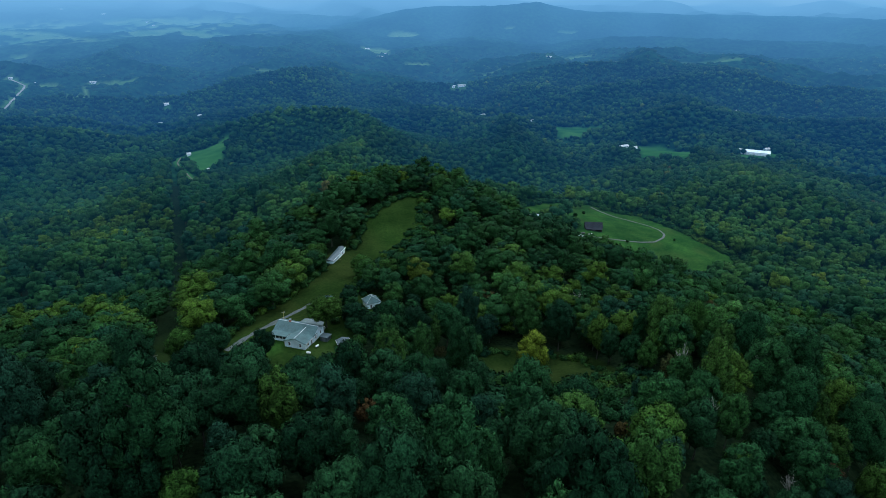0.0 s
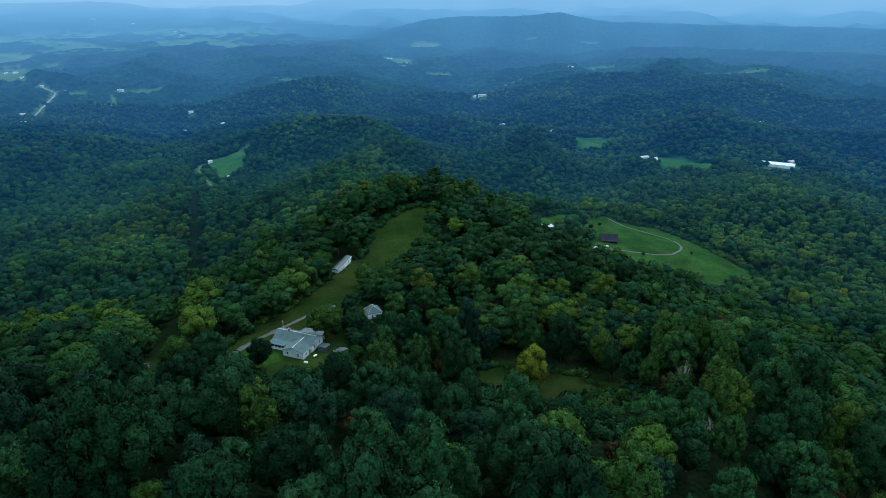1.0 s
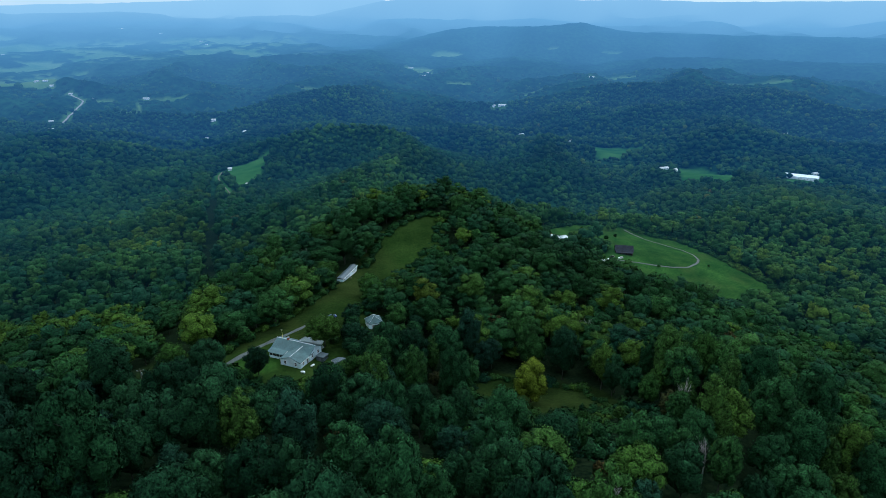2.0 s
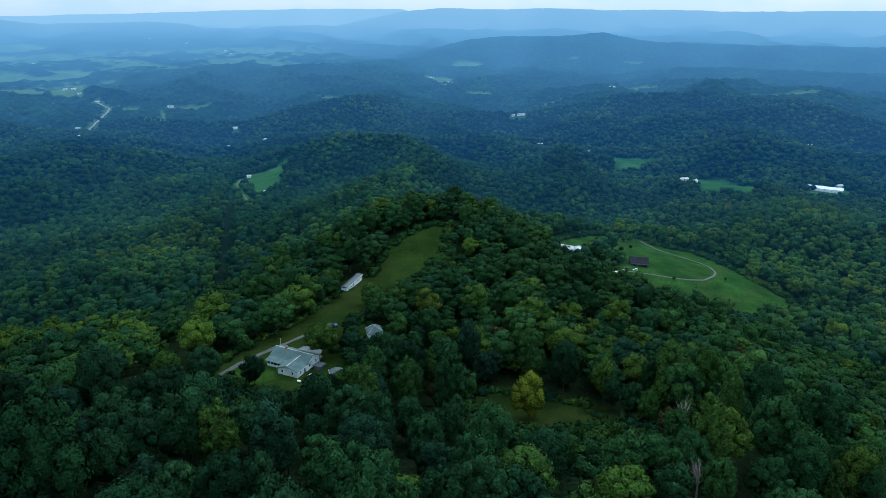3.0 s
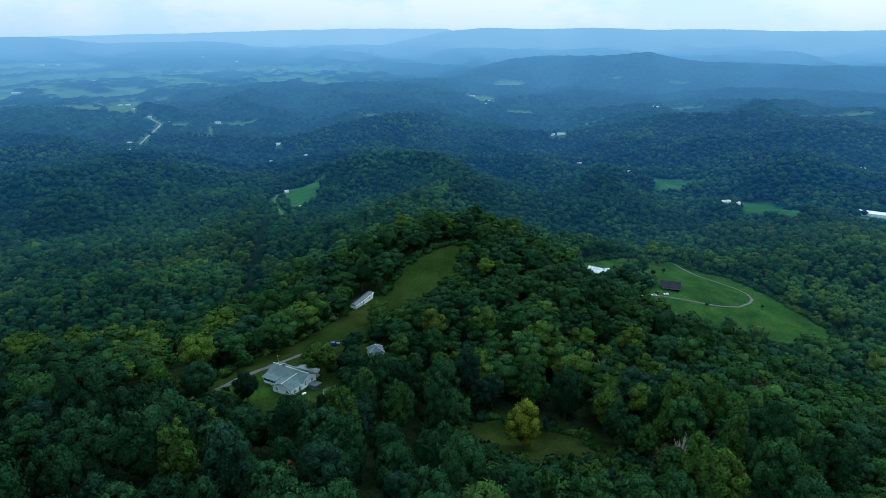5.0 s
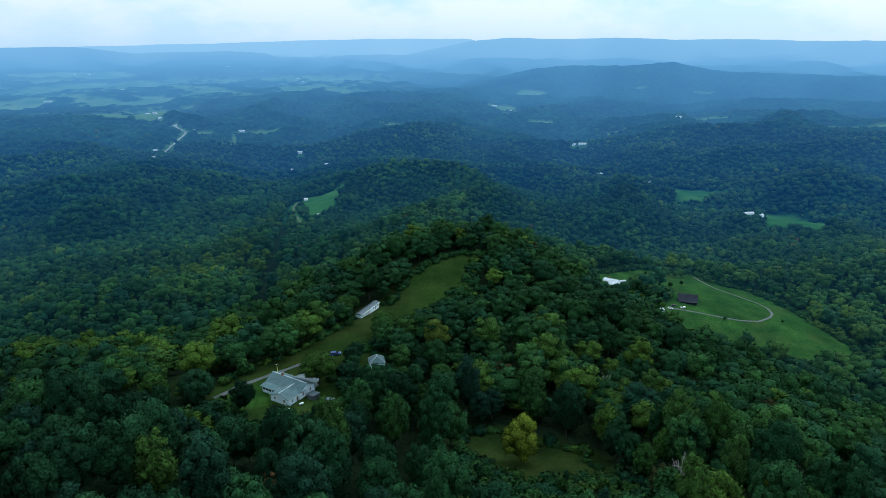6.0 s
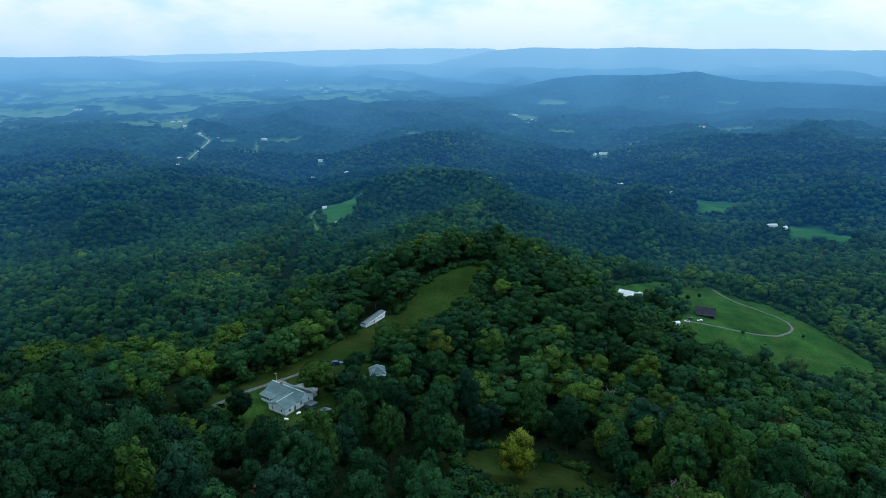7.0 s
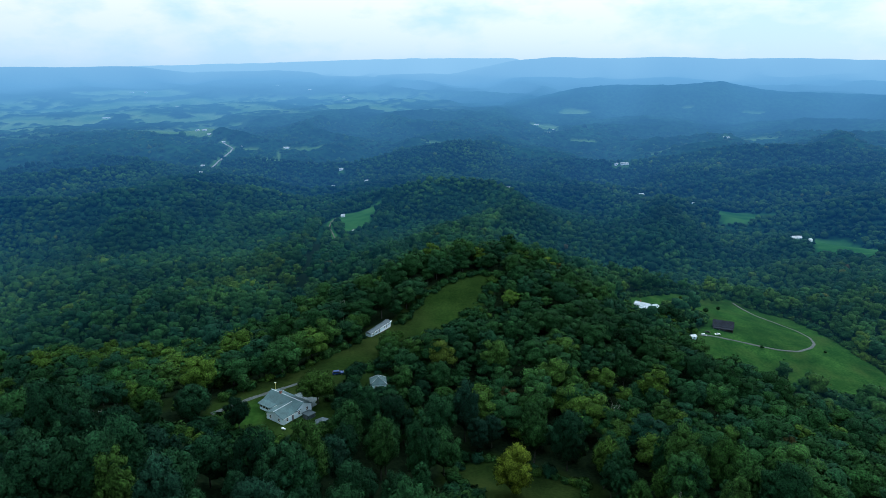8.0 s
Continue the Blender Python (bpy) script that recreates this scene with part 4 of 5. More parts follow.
farmhouse()
parking_pad()
antenna()
lean_to()
small_shed()
propane_tank(-47.6, 187.2, -10)
propane_tank(-45.4, 191.8, 55)
garage()
trailer()
vehicle(-48.4, 231.4, 28, blue_paint, "blue estate car parked on the grass beside the driveway")
barn()
meadow_house()
white_shed(124.0, 546.0)
vehicle(135.0, 563.0, 150, white_paint, "white pickup truck parked by the dark barn", "pickup")
vehicle(147.5, 573.5, 185, white_paint, "white estate car parked by the dark barn")
vehicle(139.0, 573.0, 160, black_paint, "dark estate car parked by the dark barn")
utility_pole(-81.0, 148.0)
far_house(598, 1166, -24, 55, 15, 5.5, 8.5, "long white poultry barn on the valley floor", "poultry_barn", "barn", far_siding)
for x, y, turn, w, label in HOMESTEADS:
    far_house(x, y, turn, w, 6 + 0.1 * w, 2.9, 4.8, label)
ribbon("field_track", FIELD_TRACK, 2.2, gravel, "pale farm track beside a hillside field", 0.6)
ribbon("valley_road", VALLEY_ROAD, 5.0, far_paving, "pale country road through the far valley", 2.5)

# ---- trees ----
def ico(level):
    bm = bmesh.new()
    bmesh.ops.create_icosphere(bm, subdivisions=level, radius=1.0)
    v = np.array([p.co[:] for p in bm.verts])
    f = np.array([[p.index for p in q.verts] for q in bm.faces])
    bm.free()
    return v, f


ICO = {k: ico(k) for k in (1, 2)}


def crown_shape(seed, lobes, leaves, leaf, core=1, width=5.6, height=12.0, bottom=2.6):
    """A broadleaf crown: many rounded boughs on an uneven dome, covered with small leaf clumps. Returns vertices and triangles."""
    g = np.random.default_rng(seed)
    lift = (np.arange(lobes) + 0.5) / lobes
    a = g.uniform(0, 2 * np.pi) + np.arange(lobes) * 2.39996 + g.uniform(-0.25, 0.25, lobes)
    rise = 1.0 - 1.5 * lift ** 0.9  # from the top of the dome to well below its shoulder
    ring = np.sqrt(np.clip(1 - rise ** 2, 0.02, 1)) * (1 - 0.25 * np.clip(-rise, 0, 1))
    lean = 1 + 0.16 * np.cos(a - g.uniform(0, 6.28)) + 0.12 * np.cos(2 * a - g.uniform(0, 6.28)) + g.uniform(-0.16, 0.12, lobes)
    rad = width * (0.62 / np.sqrt(lobes) + 0.16) * g.uniform(0.55, 1.45, lobes)
    half = height * 0.48
    reach = np.clip(width * 0.98 - rad * 0.8, 0.5, None)
    c = np.stack((np.cos(a) * ring * reach * lean, np.sin(a) * ring * reach * lean, bottom + height * 0.46 + rise * (half - rad * 0.5) * (1 + g.uniform(-0.12, 0.12, lobes))), axis=1)
    middle = np.array((0, 0, bottom + height * 0.4))

    def shading(d, q):
        whole = (q - middle) / np.array((width, width, height * 0.5))
        whole /= np.linalg.norm(whole, axis=1)[:, None]
        return 0.62 * d + 0.66 * whole + (0, 0, 0.05)

    V, F, U, count = [], [], [], 0
    cv, cf = ICO[core]
    for p, r in zip(c, rad):
        U.append(shading(cv, p + cv * r))
        knobs = cv * (1 + g.uniform(-0.3, 0.24, (len(cv), 1)))
        V.append(p + knobs * r * 0.88 * np.array((1, 1, 0.82)))
        F.append(cf + count)
        count += len(cv)
    cv = ICO[1][0]
    V.append(middle + cv * np.array((width * 0.66, width * 0.66, height * 0.36)))
    F.append(ICO[1][1] + count)
    U.append(cv)
    count += len(cv)
    got, P, N = 0, [], []
    weight = rad ** 2 / np.sum(rad ** 2)
    while got < leaves:
        k = g.choice(lobes, leaves, p=weight)
        d = g.normal(size=(leaves, 3))
        d[:, 2] = d[:, 2] * 0.8 + 0.4
        d /= np.linalg.norm(d, axis=1)[:, None]
        q = c[k] + d * (rad[k] * g.triangular(0.82, 0.96, 1.24, leaves))[:, None] * np.array((1, 1, 0.86))
        deep = np.min(np.linalg.norm((q[:, None, :] - c[None]) / rad[None, :, None], axis=2), axis=1) < 0.72
        P.append(q[~deep]), N.append(d[~deep])
        got += np.sum(~deep)
    P, N = np.concatenate(P)[:leaves], np.concatenate(N)[:leaves]
    U.append(np.repeat(shading(N, P) + g.normal(size=N.shape) * 0.16, 3, axis=0))
    N = N + g.normal(size=N.shape) * 0.36
    N /= np.linalg.norm(N, axis=1)[:, None]
    T = np.cross(N, g.normal(size=N.shape))
    T /= np.linalg.norm(T, axis=1)[:, None]
    B = np.cross(N, T)
    s = leaf * g.uniform(0.6, 1.35, (leaves, 1))
    tri = np.stack((P + T * s, P - T * s * 0.5 + B * s * 0.85, P - T * s * 0.55 - B * s * 0.8), axis=1).reshape(-1, 3)
    V.append(tri)
    F.append(np.arange(leaves * 3).reshape(-1, 3) + count)
    U = np.concatenate(U)
    return np.concatenate(V), np.concatenate(F), U / np.linalg.norm(U, axis=1)[:, None]


def trunk_mesh(name, seed, height, thick, limbs, mat=bark, sides=7):
    """A tapered, slightly bent trunk with limbs that reach into the crown."""
    g = random.Random(seed)
    bm = bmesh.new()
    p, r = Vector((0, 0, -1.2)), thick
    for k in range(4):
        q = p + Vector((g.uniform(-0.3, 0.3), g.uniform(-0.3, 0.3), (height + 1.2) / 4))
        rod(p, q, r, r * 0.78, sides, bm)
        if k > 0:
            for _ in range(limbs):
                a = g.uniform(0, 6.28)
                out = g.uniform(1.8, 3.8)
                m = q + Vector((math.cos(a) * out * 0.55, math.sin(a) * out * 0.55, g.uniform(0.7, 1.5)))
                e = m + Vector((math.cos(a + 0.3) * out * 0.5, math.sin(a + 0.3) * out * 0.5, g.uniform(0.8, 2.2)))
                rod(q, m, r * 0.45, r * 0.3, 5, bm)
                rod(m, e, r * 0.3, r * 0.1, 5, bm)
        p, r = q, r * 0.78
    me = bpy.data.meshes.new(name)
    bm.to_mesh(me)
    bm.free()
    me.materials.append(mat)
    return me


def tree(name, seed, leafage, label, lobes=34, leaves=3200, leaf=0.23, width=5.6, height=12.5, bottom=2.2):
    t = tagged(new(name), label, "tree", "broadleaf trees of the hilltop wood")
    me = bpy.data.meshes.new("crown")
    v, f, u = crown_shape(seed, lobes, leaves, leaf, 1, width, height, bottom)
    fill(me, v, f, smooth=True)
    me.normals_split_custom_set_from_vertices(u)
    me.materials.append(leafage)
    crown = new("crown", me)
    crown.parent = t
    stem = new("trunk", trunk_mesh("trunk", seed, bottom + height * 0.6, 0.3, 1))
    stem.parent = t
    return t


def bare_tree(x, y, seed, tall=12.0):
    t = tagged(new("bare_tree"), "leafless grey dead tree standing among green crowns", "dead tree", "dead trees in the wood")
    g = random.Random(seed)
    bm = bmesh.new()
    rod((0, 0, -1), (0, 0, tall * 0.5), 0.24, 0.17, 7, bm)
    for _ in range(16):
        a, z = g.uniform(0, 6.28), g.uniform(tall * 0.3, tall * 0.5)
        out, rise = g.uniform(1.2, 3.4), g.uniform(2.5, tall * 0.5)
        m = (math.cos(a) * out * 0.5, math.sin(a) * out * 0.5, z + rise * 0.55)
        e = (math.cos(a + 0.2) * out, math.sin(a + 0.2) * out, z + rise)
        rod((0, 0, z), m, 0.1, 0.06, 5, bm)
        rod(m, e, 0.06, 0.02, 4, bm)
        for _ in range(3):
            w = (m[0] + g.uniform(-1.2, 1.2), m[1] + g.uniform(-1.2, 1.2), m[2] + g.uniform(0.8, 2.2))
            rod(m, w, 0.04, 0.012, 4, bm)
    part("trunk", bm, dead_wood, t)
    t.matrix_world = pose(x, y, float(ground_z(np.array([x]), np.array([y]))[0]), 0, 0, 0)


def wedge(x, y, ox, oy, low, high):
    az = np.degrees(np.arctan2(-(x - ox), y - oy))
    return (az > low) & (az < high)


def open_land(x, y, margin):
    """True where no tree stands: clearings, the forest cut, round buildings."""
    free = np.zeros(x.shape, bool)
    for poly in CLEARINGS:
        free |= inside_by(poly, x, y) > -margin
    return free | (off_line(CUT, x, y) < 6.5 - 1.2 * step(300, 700, y))


def scatter(r0, r1, gap, seed, margin):
    """Loosely spaced tree places in the part of the land that lies open to view."""
    g = np.random.default_rng(seed)
    n = int(2 * r1 / gap)
    i, j = np.meshgrid(np.arange(-n // 2, n // 2), np.arange(0, n // 2 + 40), indexing="ij")
    x = (i + 0.5 * (j % 2)) * gap + g.uniform(-0.46, 0.46, i.shape) * gap + HUB[0]
    y = j * gap * 0.87 + g.uniform(-0.46, 0.46, i.shape) * gap - 60
    x, y = x.ravel(), y.ravel()
    r = np.hypot(x - HUB[0], y - HUB[1])
    seen = wedge(x, y, 0, -12, -42, 42) | wedge(x, y, 56, 12, -25, 59) | wedge(x, y, 28, 0, -33, 50)
    keep = (r >= r0) & (r < r1) & seen & ~open_land(x, y, margin)
    if r0 > 800:
        keep &= far_fields(x, y) < 0.3
    return x[keep], y[keep], g


def low_growth(x, y):
    """Height of the growth: full in the woods, scrub in front of the clearings."""
    s = np.ones(np.shape(x))
    for px, py, pr in LOW_GROWTH:
        s = np.minimum(s, 0.3 + 0.7 * step(0.7 * pr, 1.35 * pr, np.hypot(x - px, y - py)))
    for px, py, pr in SAPLINGS:
        s = np.minimum(s, 0.6 + 0.4 * step(0.7 * pr, 1.35 * pr, np.hypot(x - px, y - py)))
    return s


def leaf_kind(x, y, g):
    """Each tree's place in the woods' range of greens, yellows and russets."""
    k = 0.36 + 0.2 * rough(x, y, 60, 71) + 0.13 * rough(x, y, 23, 72) + g.normal(size=x.shape) * (0.19 - 0.09 * step(500, 1000, y))
    k = np.clip(k + 0.15 * step(420, 560, y) * (1 - step(950, 1300, y)) * step(-150, 0, x) - 0.06 * step(850, 1200, y) - 0.08 * step(200, 420, -x), 0, 0.8)
    for px, py, pr in ((22, 295, 70), (-60, 345, 45), (-150, 330, 50)):
        k = np.where((np.hypot(x - px, y - py) < pr) & (g.uniform(size=x.shape) < 0.7), g.uniform(0.4, 0.47, x.shape), k)
    luck = g.uniform(size=x.shape) * (1 + 2.5 * step(700, 1000, y))
    k = np.where(luck < 0.05, g.uniform(0.78, 0.9, x.shape), k)
    k = np.where(luck < 0.006, g.uniform(0.94, 1.0, x.shape), k)
    for px, py, pr, share in ((-345, 605, 58, 0.75), (-205, 268, 55, 0.6), (-130, 185, 42, 0.25), (60, 240, 45, 0.35), (95, 620, 60, 0.3), (-60, 205, 40, 0.25)):
        near = (np.hypot(x - px, y - py) < pr * (1 + 0.4 * rough(x, y, 30, 73))) & (g.uniform(size=x.shape) < share)
        k = np.where(near, g.uniform(0.78, 0.92, x.shape), k)
    return k


def woods(name, x, y, g, shapes, mat, label, low=0.75, high=1.25, sink=0.0, lank=(0.7, 1.05)):
    """Joins many trees of a few shapes into one object."""
    z = ground_z(x, y)
    kind = leaf_kind(x, y, g)
    which = g.integers(len(shapes), size=len(x))
    V, F, K, S, U, count = [], [], [], [], [], 0
    for w, (v, f, slot, u) in enumerate(shapes):
        m = which == w
        n = int(m.sum())
        a, s, tall = g.uniform(0, 6.28, n), (low + (high - low) * g.uniform(0, 1, n) ** 1.3) * low_growth(x[m], y[m]), g.uniform(lank[0], lank[1], n)
        ca, sa = (np.cos(a) * s)[:, None], (np.sin(a) * s)[:, None]
        vx = v[None, :, 0] * ca - v[None, :, 1] * sa + x[m][:, None]
        vy = v[None, :, 0] * sa + v[None, :, 1] * ca + y[m][:, None]
        vz = v[None, :, 2] * (s * tall)[:, None] + z[m][:, None] - sink
        V.append(np.stack((vx, vy, vz), axis=-1).reshape(-1, 3))
        F.append((f[None] + (np.arange(n) * len(v))[:, None, None] + count).reshape(-1, 3))
        ux = u[None, :, 0] * np.cos(a)[:, None] - u[None, :, 1] * np.sin(a)[:, None]
        uy = u[None, :, 0] * np.sin(a)[:, None] + u[None, :, 1] * np.cos(a)[:, None]
        U.append(np.stack((ux, uy, np.broadcast_to(u[None, :, 2], ux.shape)), axis=-1).reshape(-1, 3))
        K.append(np.repeat(kind[m], len(v)))
        S.append(np.tile(slot, n))
        count += n * len(v)
    me = bpy.data.meshes.new(name)
    fill(me, np.concatenate(V), np.concatenate(F), np.concatenate(S), smooth=True)
    me.normals_split_custom_set_from_vertices(np.concatenate(U))
    me.attributes.new("kind_of_leaf", "FLOAT", "POINT").data.foreach_set("value", np.concatenate(K).astype(np.float32))
    me.materials.append(mat)
    me.materials.append(bark)
    return tagged(new(name, me), label, "woods", kind="stuff")


def with_stem(shape, height=9.0, thick=0.28):
    """Adds a plain three-sided stem of bark to a crown."""
    v, f, u = shape
    a = np.arange(3) * 2.09
    ring = np.stack((np.cos(a), np.sin(a), np.zeros(3)), axis=1)
    stem = np.concatenate((ring * thick + (0, 0, -1.0), ring * thick * 0.5 + (0, 0, height)))
    sf = np.array(((0, 1, 4), (0, 4, 3), (1, 2, 5), (1, 5, 4), (2, 0, 3), (2, 3, 5)))
    around = np.concatenate((ring, ring))
    return np.concatenate((v, stem)), np.concatenate((f, sf + len(v))), np.concatenate((np.zeros(len(f), int), np.ones(6, int))), np.concatenate((u, around))


# single trees of the hilltop wood
MASTERS = [
    tree("broadleaf_tree", 101, leaf_deep, "dark green broadleaf tree with a rounded crown", width=5.8),
    tree("broadleaf_tree", 102, leaf_mid, "mid-green broadleaf tree with a lumpy crown", lobes=38, width=6.2),
    tree("broadleaf_tree", 103, leaf_blue, "bluish green broadleaf tree with a dense crown", lobes=30, width=5.2, height=13.5),
    tree("broadleaf_tree", 104, leaf_deep, "dark green broadleaf tree with a broad crown", lobes=44, width=6.8, height=11.0),
    tree("broadleaf_tree", 105, leaf_mid, "mid-green broadleaf tree with a tall crown", lobes=32, width=4.8, height=14.0),
    tree("broadleaf_tree", 106, leaf_deep, "dark green broadleaf tree with an uneven crown", lobes=26, width=5.4, height=11.5),
    tree("yellow_tree", 107, leaf_yellow, "yellow-green broadleaf tree turning in early autumn", lobes=26, width=5.0, height=11.0, bottom=0.6),
    tree("russet_tree", 108, leaf_russet, "small russet tree turning in early autumn", lobes=18, leaves=1500, width=3.6, height=7.0),
    tree("olive_tree", 109, leaf_olive, "olive green broadleaf tree beginning to yellow", lobes=34, width=6.0, height=11.5),
]
SINGLES_GAP = 11.0
sx, sy, sg = scatter(48, 236, SINGLES_GAP, 201, 2.5)
order = np.argsort(np.hypot(sx - 20, (sy - 55) * 1.0))
sx, sy = sx[order], sy[order]
chosen = min(292, len(sx))
sz = ground_z(sx, sy)
first = {}
for i in range(chosen):
    luck = sg.uniform()
    olive = 0.4 + 0.4 * rough(sx[i:i + 1], sy[i:i + 1], 45, 81)[0] + 0.007 * (sx[i] - 18) + 0.25 * float(step(50, 80, -sx[i])) + 0.45 * math.exp(-((sx[i] + 5) / 32) ** 2 - ((sy[i] - 172) / 28) ** 2)
    k = 7 if luck < 0.014 else 6 if luck < 0.022 else 8 if luck < 0.07 + 0.05 * step(0, 60, sx[i]) else (int(sg.choice((1, 4))) if sg.uniform() < olive + 0.12 else int(sg.choice((0, 2, 3, 5))))
    s = sg.uniform(0.62, 1.0) ** 1.5 * 1.28 * float(low_growth(sx[i], sy[i]))
    m = pose(sx[i], sy[i], sz[i], sg.uniform(-4, 4), sg.uniform(-4, 4), sg.uniform(0, 360)) @ Matrix.Diagonal((s * 0.87, s * 0.87, s * sg.uniform(1.0, 1.6), 1))
    if k in first:
        copy = copy_thing(MASTERS[k], m)
        copy.matrix_basis = m
    else:
        first[k] = True
        MASTERS[k].matrix_basis = m


def lone_tree(k, x, y, s, tall=1.0, turn=0.0):
    m = pose(x, y, float(ground_z(np.array([x]), np.array([y]))[0]), 0, 0, turn) @ Matrix.Diagonal((s * 0.86, s * 0.86, s * tall, 1))
    if k in first:
        copy_thing(MASTERS[k], m).matrix_basis = m
    else:
        first[k] = True
        MASTERS[k].matrix_basis = m


# crowns that stand out by their colour: russet, yellowing, olive, bluish
for k, size, places in (
    (7, 1.25, ((20, 241), (124, 255), (127, 213), (71, 162), (-18, 121), (155, 221))),
    (6, 0.85, ((100, 183), (73, 138), (107, 174))),
    (8, 1.05, ((45, 261), (47, 242), (14, 216), (41, 277), (85, 273), (59, 217), (119, 166), (11, 233), (5, 101))),
    (8, 1.15, ((-209, 245), (-183, 229), (-164, 221), (-170, 244), (-139, 219), (-140, 239), (-152, 232), (-190, 246))),
    (2, 1.1, ((-6, 113), (-79, 131), (-78, 119), (-54, 138), (96, 219))),
):
    for x, y in places:
        lone_tree(k, x, y, size * (0.9 + 0.2 * math.sin(7.0 * x)), 0.95, 37.0 * y)
for k, x, y, s, tall in (
    (6, 32, 187, 1.5, 0.95), (7, 20, 226, 1.1, 1.0), (8, -44.5, 206.5, 1.25, 0.8), (5, -60, 273.5, 0.8, 0.75), (8, -37.5, 262, 1.0, 0.85), (8, -41.5, 283, 0.5, 0.8), (1, -69.5, 224.5, 1.4, 0.8), (8, -63, 280, 0.9, 0.95), (8, -62.5, 289, 0.75, 0.9), (8, -34.5, 254, 1.1, 0.85), (0, -62, 268, 0.95, 0.85), (5, -63, 259, 0.9, 0.8), (3, -27, 204, 0.7, 0.7), (0, -38.5, 224, 0.7, 0.85), (0, -34, 209, 0.9, 0.7), (5, -34, 203, 0.65, 0.7), (1, -31, 199, 0.6, 0.7), (0, -82, 186, 1.0, 0.8), (5, -70, 178, 0.7, 0.65), (1, -33, 186, 0.55, 0.75), (8, -30, 189, 0.6, 0.8), (1, -20, 216, 0.75, 0.75), (8, -14, 210, 0.8, 0.7), (0, -25, 219, 0.6, 0.7), (4, -13, 224, 0.85, 0.8), (0, -20, 205, 0.85, 0.75), (1, -9, 200, 0.9, 0.8), (0, -13, 233, 0.8, 0.75), (4, -16, 242, 0.75, 0.75), (1, -8, 243, 0.9, 0.75), (5, -10, 252, 0.95, 0.75), (0, -20, 249, 0.7, 0.7), (8, -5, 234, 0.8, 0.75), (5, -39, 230, 0.7, 0.85), (1, -36.5, 221, 0.6, 0.75),
    (4, -76, 206.5, 0.66, 0.72), (5, -33, 188.5, 0.55, 0.7), (3, -33, 244, 0.75, 0.7), (5, -61.5, 182.5, 0.85, 1.12),
    (1, 182, 565, 0.34, 0.7), (0, 145, 638, 0.5, 0.8), (5, 160, 665, 0.45, 0.75), (1, 124, 673, 0.3, 0.9), (8, 127, 556, 0.6, 0.8), (5, 126, 616, 0.5, 0.8), (0, 112, 612, 0.8, 0.8), (3, 134, 602, 0.7, 0.8), (0, 126, 562, 0.65, 0.75), (5, 119, 572, 0.8, 0.75), (0, 108, 596, 1.0, 0.8), (3, 118, 598, 1.05, 0.8), (5, 124, 578, 0.95, 0.75),
    (0, 132, 584, 0.85, 0.75), (3, 113, 586, 1.05, 0.8), (5, 128, 604, 0.95, 0.8), (0, 101, 584, 0.9, 0.8), (0, 116, 574, 0.9, 0.75), (1, 138, 592, 0.6, 0.75), (1, 236, 585, 0.25, 0.8),
):
    lone_tree(k, x, y, s, tall, 40.0 * x)
bare_tree(-8, 96, 5)
bare_tree(40, 100, 6, 13)
bare_tree(24, 92, 7, 14)
bare_tree(115, 189, 8, 15)
bare_tree(79, 108, 9, 13)
bare_tree(-74, 99, 10, 13)
bare_tree(-83, 296, 11, 15)
bare_tree(-79, 301, 12, 14)
for n, (x, y) in enumerate(((58, 246), (75, 166), (109, 180), (27, 107), (68, 127), (61, 249))):
    bare_tree(x, y, 13 + n, 14 + n % 3)

SHAPES_NEAR = [with_stem(crown_shape(s, 13, 360, 0.44, 1, w, h)) for s, w, h in ((301, 5.6, 12), (302, 6.2, 11.5), (303, 5, 13.5), (304, 6.6, 11), (305, 5.2, 12.5))]
SHAPES_MID = [with_stem(crown_shape(s, 5, 34, 0.8, 1, w, h)) for s, w, h in ((311, 5.8, 12), (312, 6.4, 11.5), (313, 5.2, 13.5), (314, 6.0, 12.5))]
rest = np.arange(chosen, len(sx))
bx, by, bg = scatter(236, 430, 9.5, 202, 1.8)
woods("hill_woods", np.concatenate((sx[rest], bx)), np.concatenate((sy[rest], by)), bg, SHAPES_NEAR, leaf_woods, "dense green broadleaf wood covering the hill with some yellowing crowns", 0.66, 1.5, lank=(0.62, 1.05))
cx, cy, cg = scatter(430, 860, 10.5, 203, 2.0)
woods("slope_woods", cx, cy, cg, SHAPES_MID, leaf_far, "dense mixed green broadleaf wood on the lower slopes", 0.62, 1.6, lank=(0.75, 1.1))


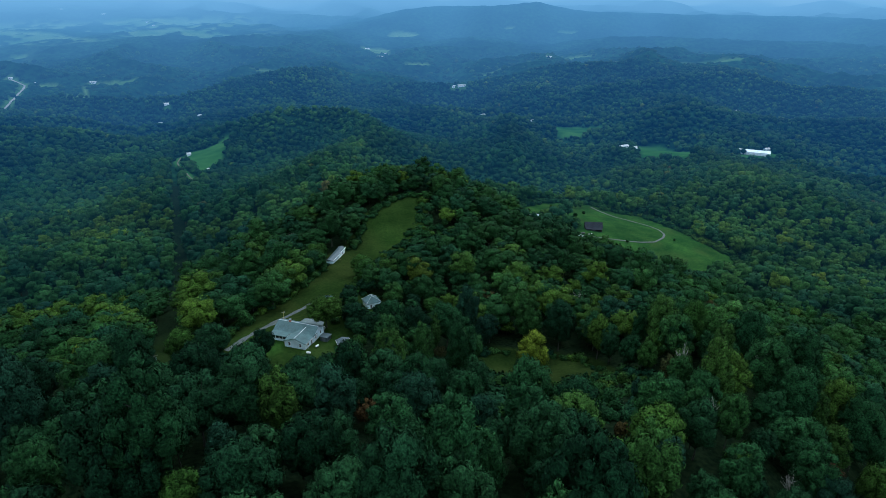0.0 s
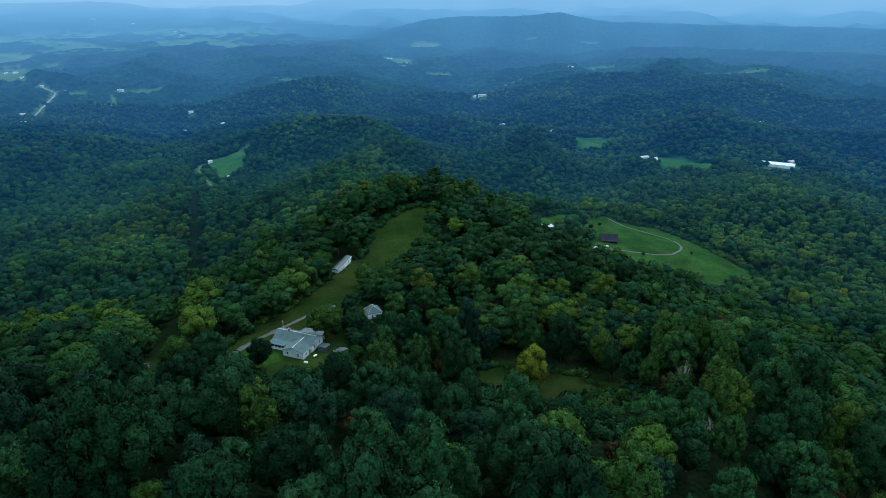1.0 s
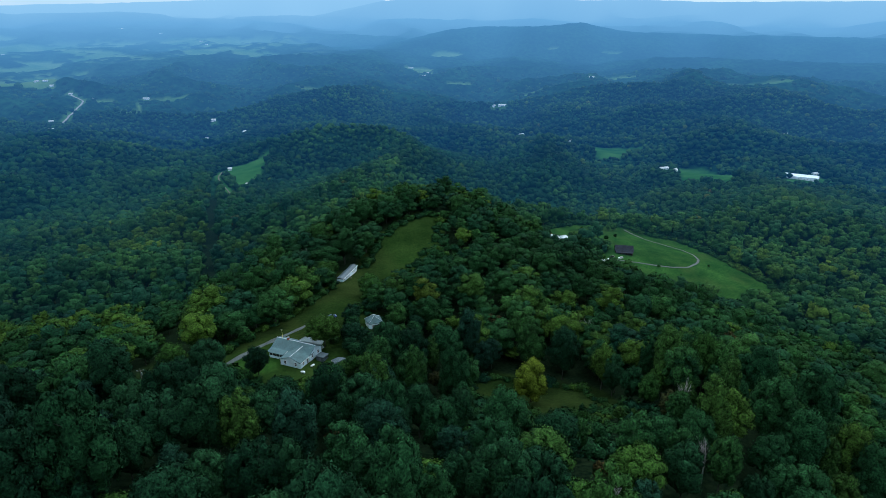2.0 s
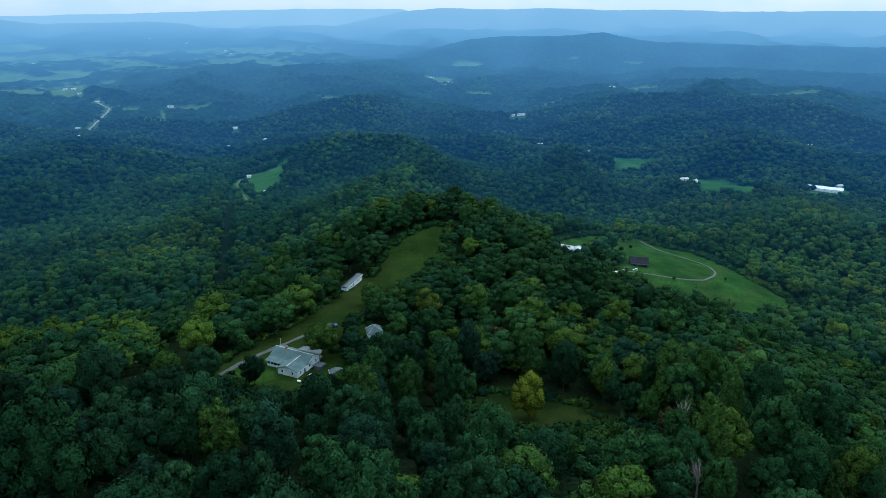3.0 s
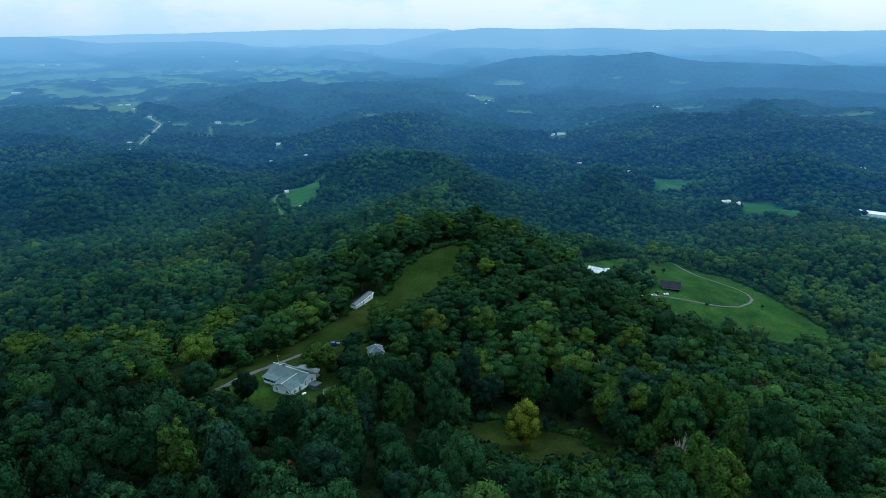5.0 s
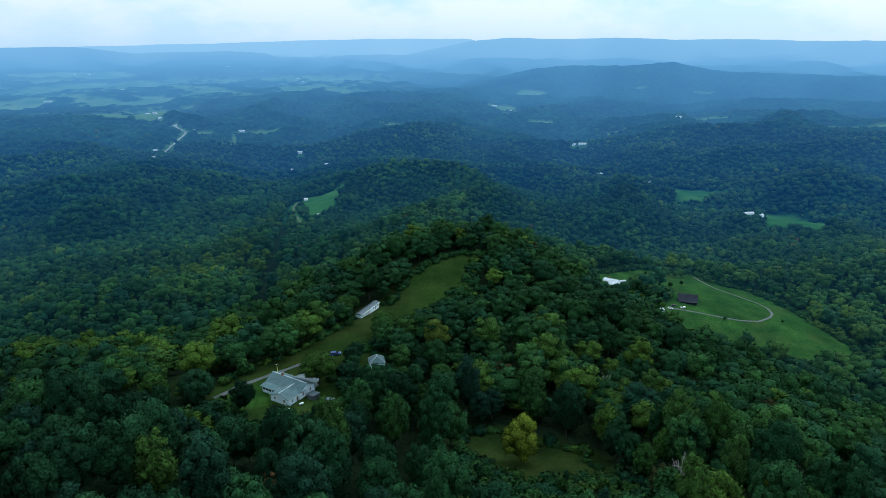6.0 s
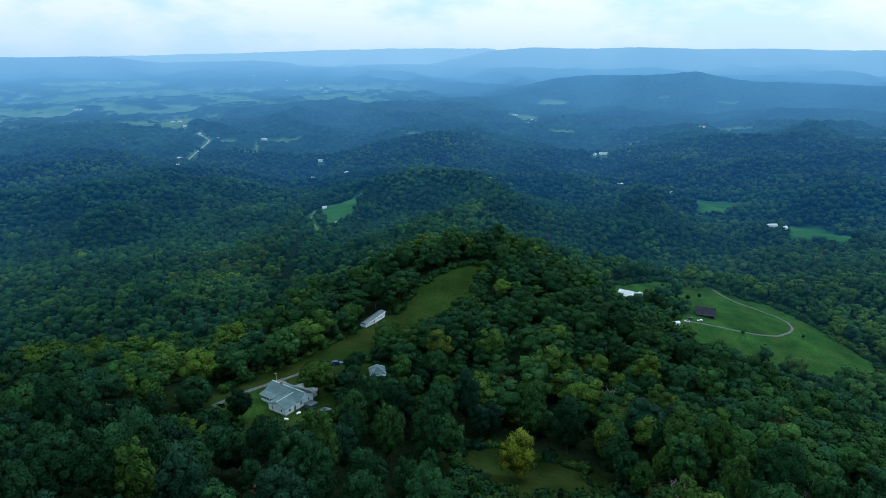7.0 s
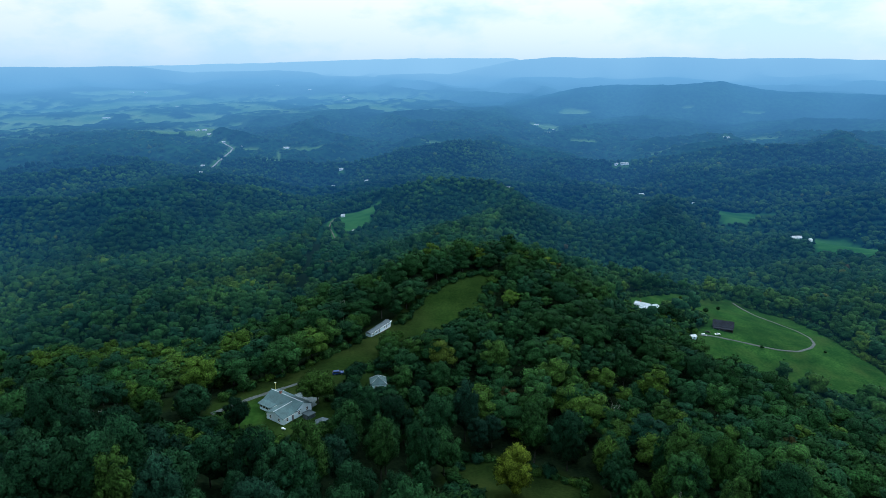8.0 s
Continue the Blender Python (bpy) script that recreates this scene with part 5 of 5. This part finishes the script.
def dome(seed, tufts=0):
    """A far tree: an uneven crown, with a few loose tufts where it is nearer."""
    g = np.random.default_rng(seed)
    v, f = ICO[1]
    size = np.array((6.2, 6.2, 5.8)) if tufts == 0 else np.array((5.6, 5.6, 5.6))
    v = v * (1 + g.uniform(-0.4, 0.36, (len(v), 1))) * size * g.uniform(0.75, 1.25, 3) + (0, 0, 5.2)
    f = f[np.max(v[f][:, :, 2], axis=1) > 2.0]
    u = ICO[1][0] + (0, 0, 0.15)
    if tufts:
        d = g.normal(size=(tufts, 3))
        d[:, 2] = np.abs(d[:, 2]) - 0.15
        d /= np.linalg.norm(d, axis=1)[:, None]
        p = d * size * g.uniform(0.85, 1.25, (tufts, 1)) + (0, 0, 5.2)
        n = d + g.normal(size=d.shape) * 0.3
        t = np.cross(n, g.normal(size=d.shape))
        t /= np.linalg.norm(t, axis=1)[:, None]
        b = np.cross(n / np.linalg.norm(n, axis=1)[:, None], t)
        s = g.uniform(0.9, 1.9, (tufts, 1))
        tri = np.stack((p + t * s, p - t * s * 0.5 + b * s * 0.85, p - t * s * 0.55 - b * s * 0.8), axis=1).reshape(-1, 3)
        f = np.concatenate((f, np.arange(tufts * 3).reshape(-1, 3) + len(v)))
        v = np.concatenate((v, tri))
        u = np.concatenate((u, np.repeat(d + g.normal(size=d.shape) * 0.2, 3, axis=0)))
    return v, f, np.zeros(len(f), int), u / np.linalg.norm(u, axis=1)[:, None]


dx_, dy_, dg = scatter(860, 1250, 8.9, 204, 2.0)
woods("valley_woods", dx_, dy_, dg, [dome(401 + k, 11) for k in range(8)], leaf_far, "green broadleaf woods covering the valley slopes", 0.45, 1.3)
dx_, dy_, dg = scatter(1250, 2100, 11.8, 206, 2.0)
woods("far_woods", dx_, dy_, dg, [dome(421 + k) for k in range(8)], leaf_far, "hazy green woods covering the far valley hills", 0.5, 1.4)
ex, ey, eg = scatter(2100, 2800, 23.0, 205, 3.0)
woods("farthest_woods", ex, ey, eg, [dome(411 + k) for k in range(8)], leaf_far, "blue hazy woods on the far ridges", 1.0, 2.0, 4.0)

# scrub on the slopes below the clearings
bushes = [], []
for px, py, pr in LOW_GROWTH:
    qx, qy = np.meshgrid(np.arange(px - pr, px + pr, 5.5), np.arange(py - pr, py + pr, 5.5))
    qx, qy = qx.ravel() + eg.uniform(-1.6, 1.6, qx.size), qy.ravel() + eg.uniform(-1.6, 1.6, qx.size)
    keep = (np.hypot(qx - px, qy - py) < pr) & ~open_land(qx, qy, 0.0)
    bushes[0].append(qx[keep]), bushes[1].append(qy[keep])
SCRUB = [crown_shape(s, 4, 150, 0.5, 1, 3.4, 3.6, -1.2) for s in (501, 502, 503)]
woods("scrub", np.concatenate(bushes[0]), np.concatenate(bushes[1]), eg, [(v, f, np.zeros(len(f), int), u) for v, f, u in SCRUB], leaf_woods, "green scrub and saplings below the clearings", 2.2, 4.2)

# bushes along the edges of the clearings
hx, hy = [], []
for poly, gap in ((STRIP, 3.2), (GLADE, 4.0)):
    for (ax, ay), (bx_, by_) in zip(poly, poly[1:] + poly[:1]):
        run = math.hypot(bx_ - ax, by_ - ay)
        u = np.arange(0, run, gap) / run
        hx.append(ax + (bx_ - ax) * u + eg.uniform(-1.5, 1.5, len(u)))
        hy.append(ay + (by_ - ay) * u + eg.uniform(-1.5, 1.5, len(u)))
hx, hy = np.concatenate(hx), np.concatenate(hy)
keep = (np.hypot(hx + 49, hy - 196) > 14) & (np.hypot(hx + 72, hy - 192) > 10) & (np.hypot(hx + 30, hy - 228) > 8) & (np.hypot(hx + 52, (hy - 291) * 0.7) > 8.5) & ~((np.hypot(hx - 120, hy - 560) < 55))
EDGE = [crown_shape(s, 4, 160, 0.4, 1, 2.6, 3.4, -0.7) for s in (511, 512, 513)]
woods("edge_scrub", hx[keep], hy[keep], eg, [(v, f, np.zeros(len(f), int), u) for v, f, u in EDGE], leaf_woods, "dark green bushes along the edges of the clearings", 0.6, 1.5)

hx, hy = [], []
for (ax, ay), (bx_, by_) in zip(BARN_MEADOW, BARN_MEADOW[1:] + BARN_MEADOW[:1]):
    run = math.hypot(bx_ - ax, by_ - ay)
    u = np.arange(0, run, 3.6) / run
    hx.append(ax + (bx_ - ax) * u + eg.uniform(-2.5, 2.5, len(u)))
    hy.append(ay + (by_ - ay) * u + eg.uniform(-2.5, 2.5, len(u)))
hx, hy = np.concatenate(hx), np.concatenate(hy)
keep = (np.hypot(hx - 87, hy - 600) > 16) & ((hy > 600) | (hx > 215)) & (np.hypot(hx - 236, hy - 630) > 14)
woods("meadow_scrub", hx[keep], hy[keep], eg, [(v, f, np.zeros(len(f), int), u) for v, f, u in EDGE], leaf_far, "green bushes and low trees round the barn meadow", 1.1, 2.6)

hx = np.array((150, 159, 166, 155, 172, 163, 205, 213, 222, 231, 241, 226, 198, 95, 106, 118, 131, 84, 112, 90.0))
hy = np.array((698, 703, 709, 712, 722, 720, 721, 714, 719, 716, 709, 726, 731, 686, 693, 708, 719, 671, 702, 694.0))
woods("meadow_trees", hx, hy, eg, SHAPES_NEAR, leaf_far, "green broadleaf trees standing along the top of the meadow", 0.62, 0.98, lank=(0.75, 0.95))

# the wood goes on below and behind
qx, qy = np.meshgrid(np.arange(-170, 230, 10.2), np.arange(-170, 190, 9.6))
qx, qy = qx.ravel() + eg.uniform(-3, 3, qx.size), qy.ravel() + eg.uniform(-3, 3, qx.size)
taken = wedge(qx, qy, 0, -12, -42, 42) | wedge(qx, qy, 56, 12, -25, 59) | wedge(qx, qy, 28, 0, -33, 50)
keep = (~taken | (np.hypot(qx - HUB[0], qy - HUB[1]) < 48)) & (np.hypot(qx - HUB[0], qy - HUB[1]) < 190) & ~open_land(qx, qy, 2.0)
close = keep & (np.hypot(qx - HUB[0], qy - HUB[1]) < 75)
woods("under_woods", qx[close], qy[close], eg, SHAPES_MID, leaf_woods, "dense green broadleaf wood on the top of the hill", 0.85, 1.4, lank=(0.85, 1.15))
keep &= ~close
woods("rear_woods", qx[keep], qy[keep], eg, [dome(431 + k, 11) for k in range(4)], leaf_woods, "dense green broadleaf wood on the back of the hill", 0.65, 1.3, lank=(0.85, 1.15))
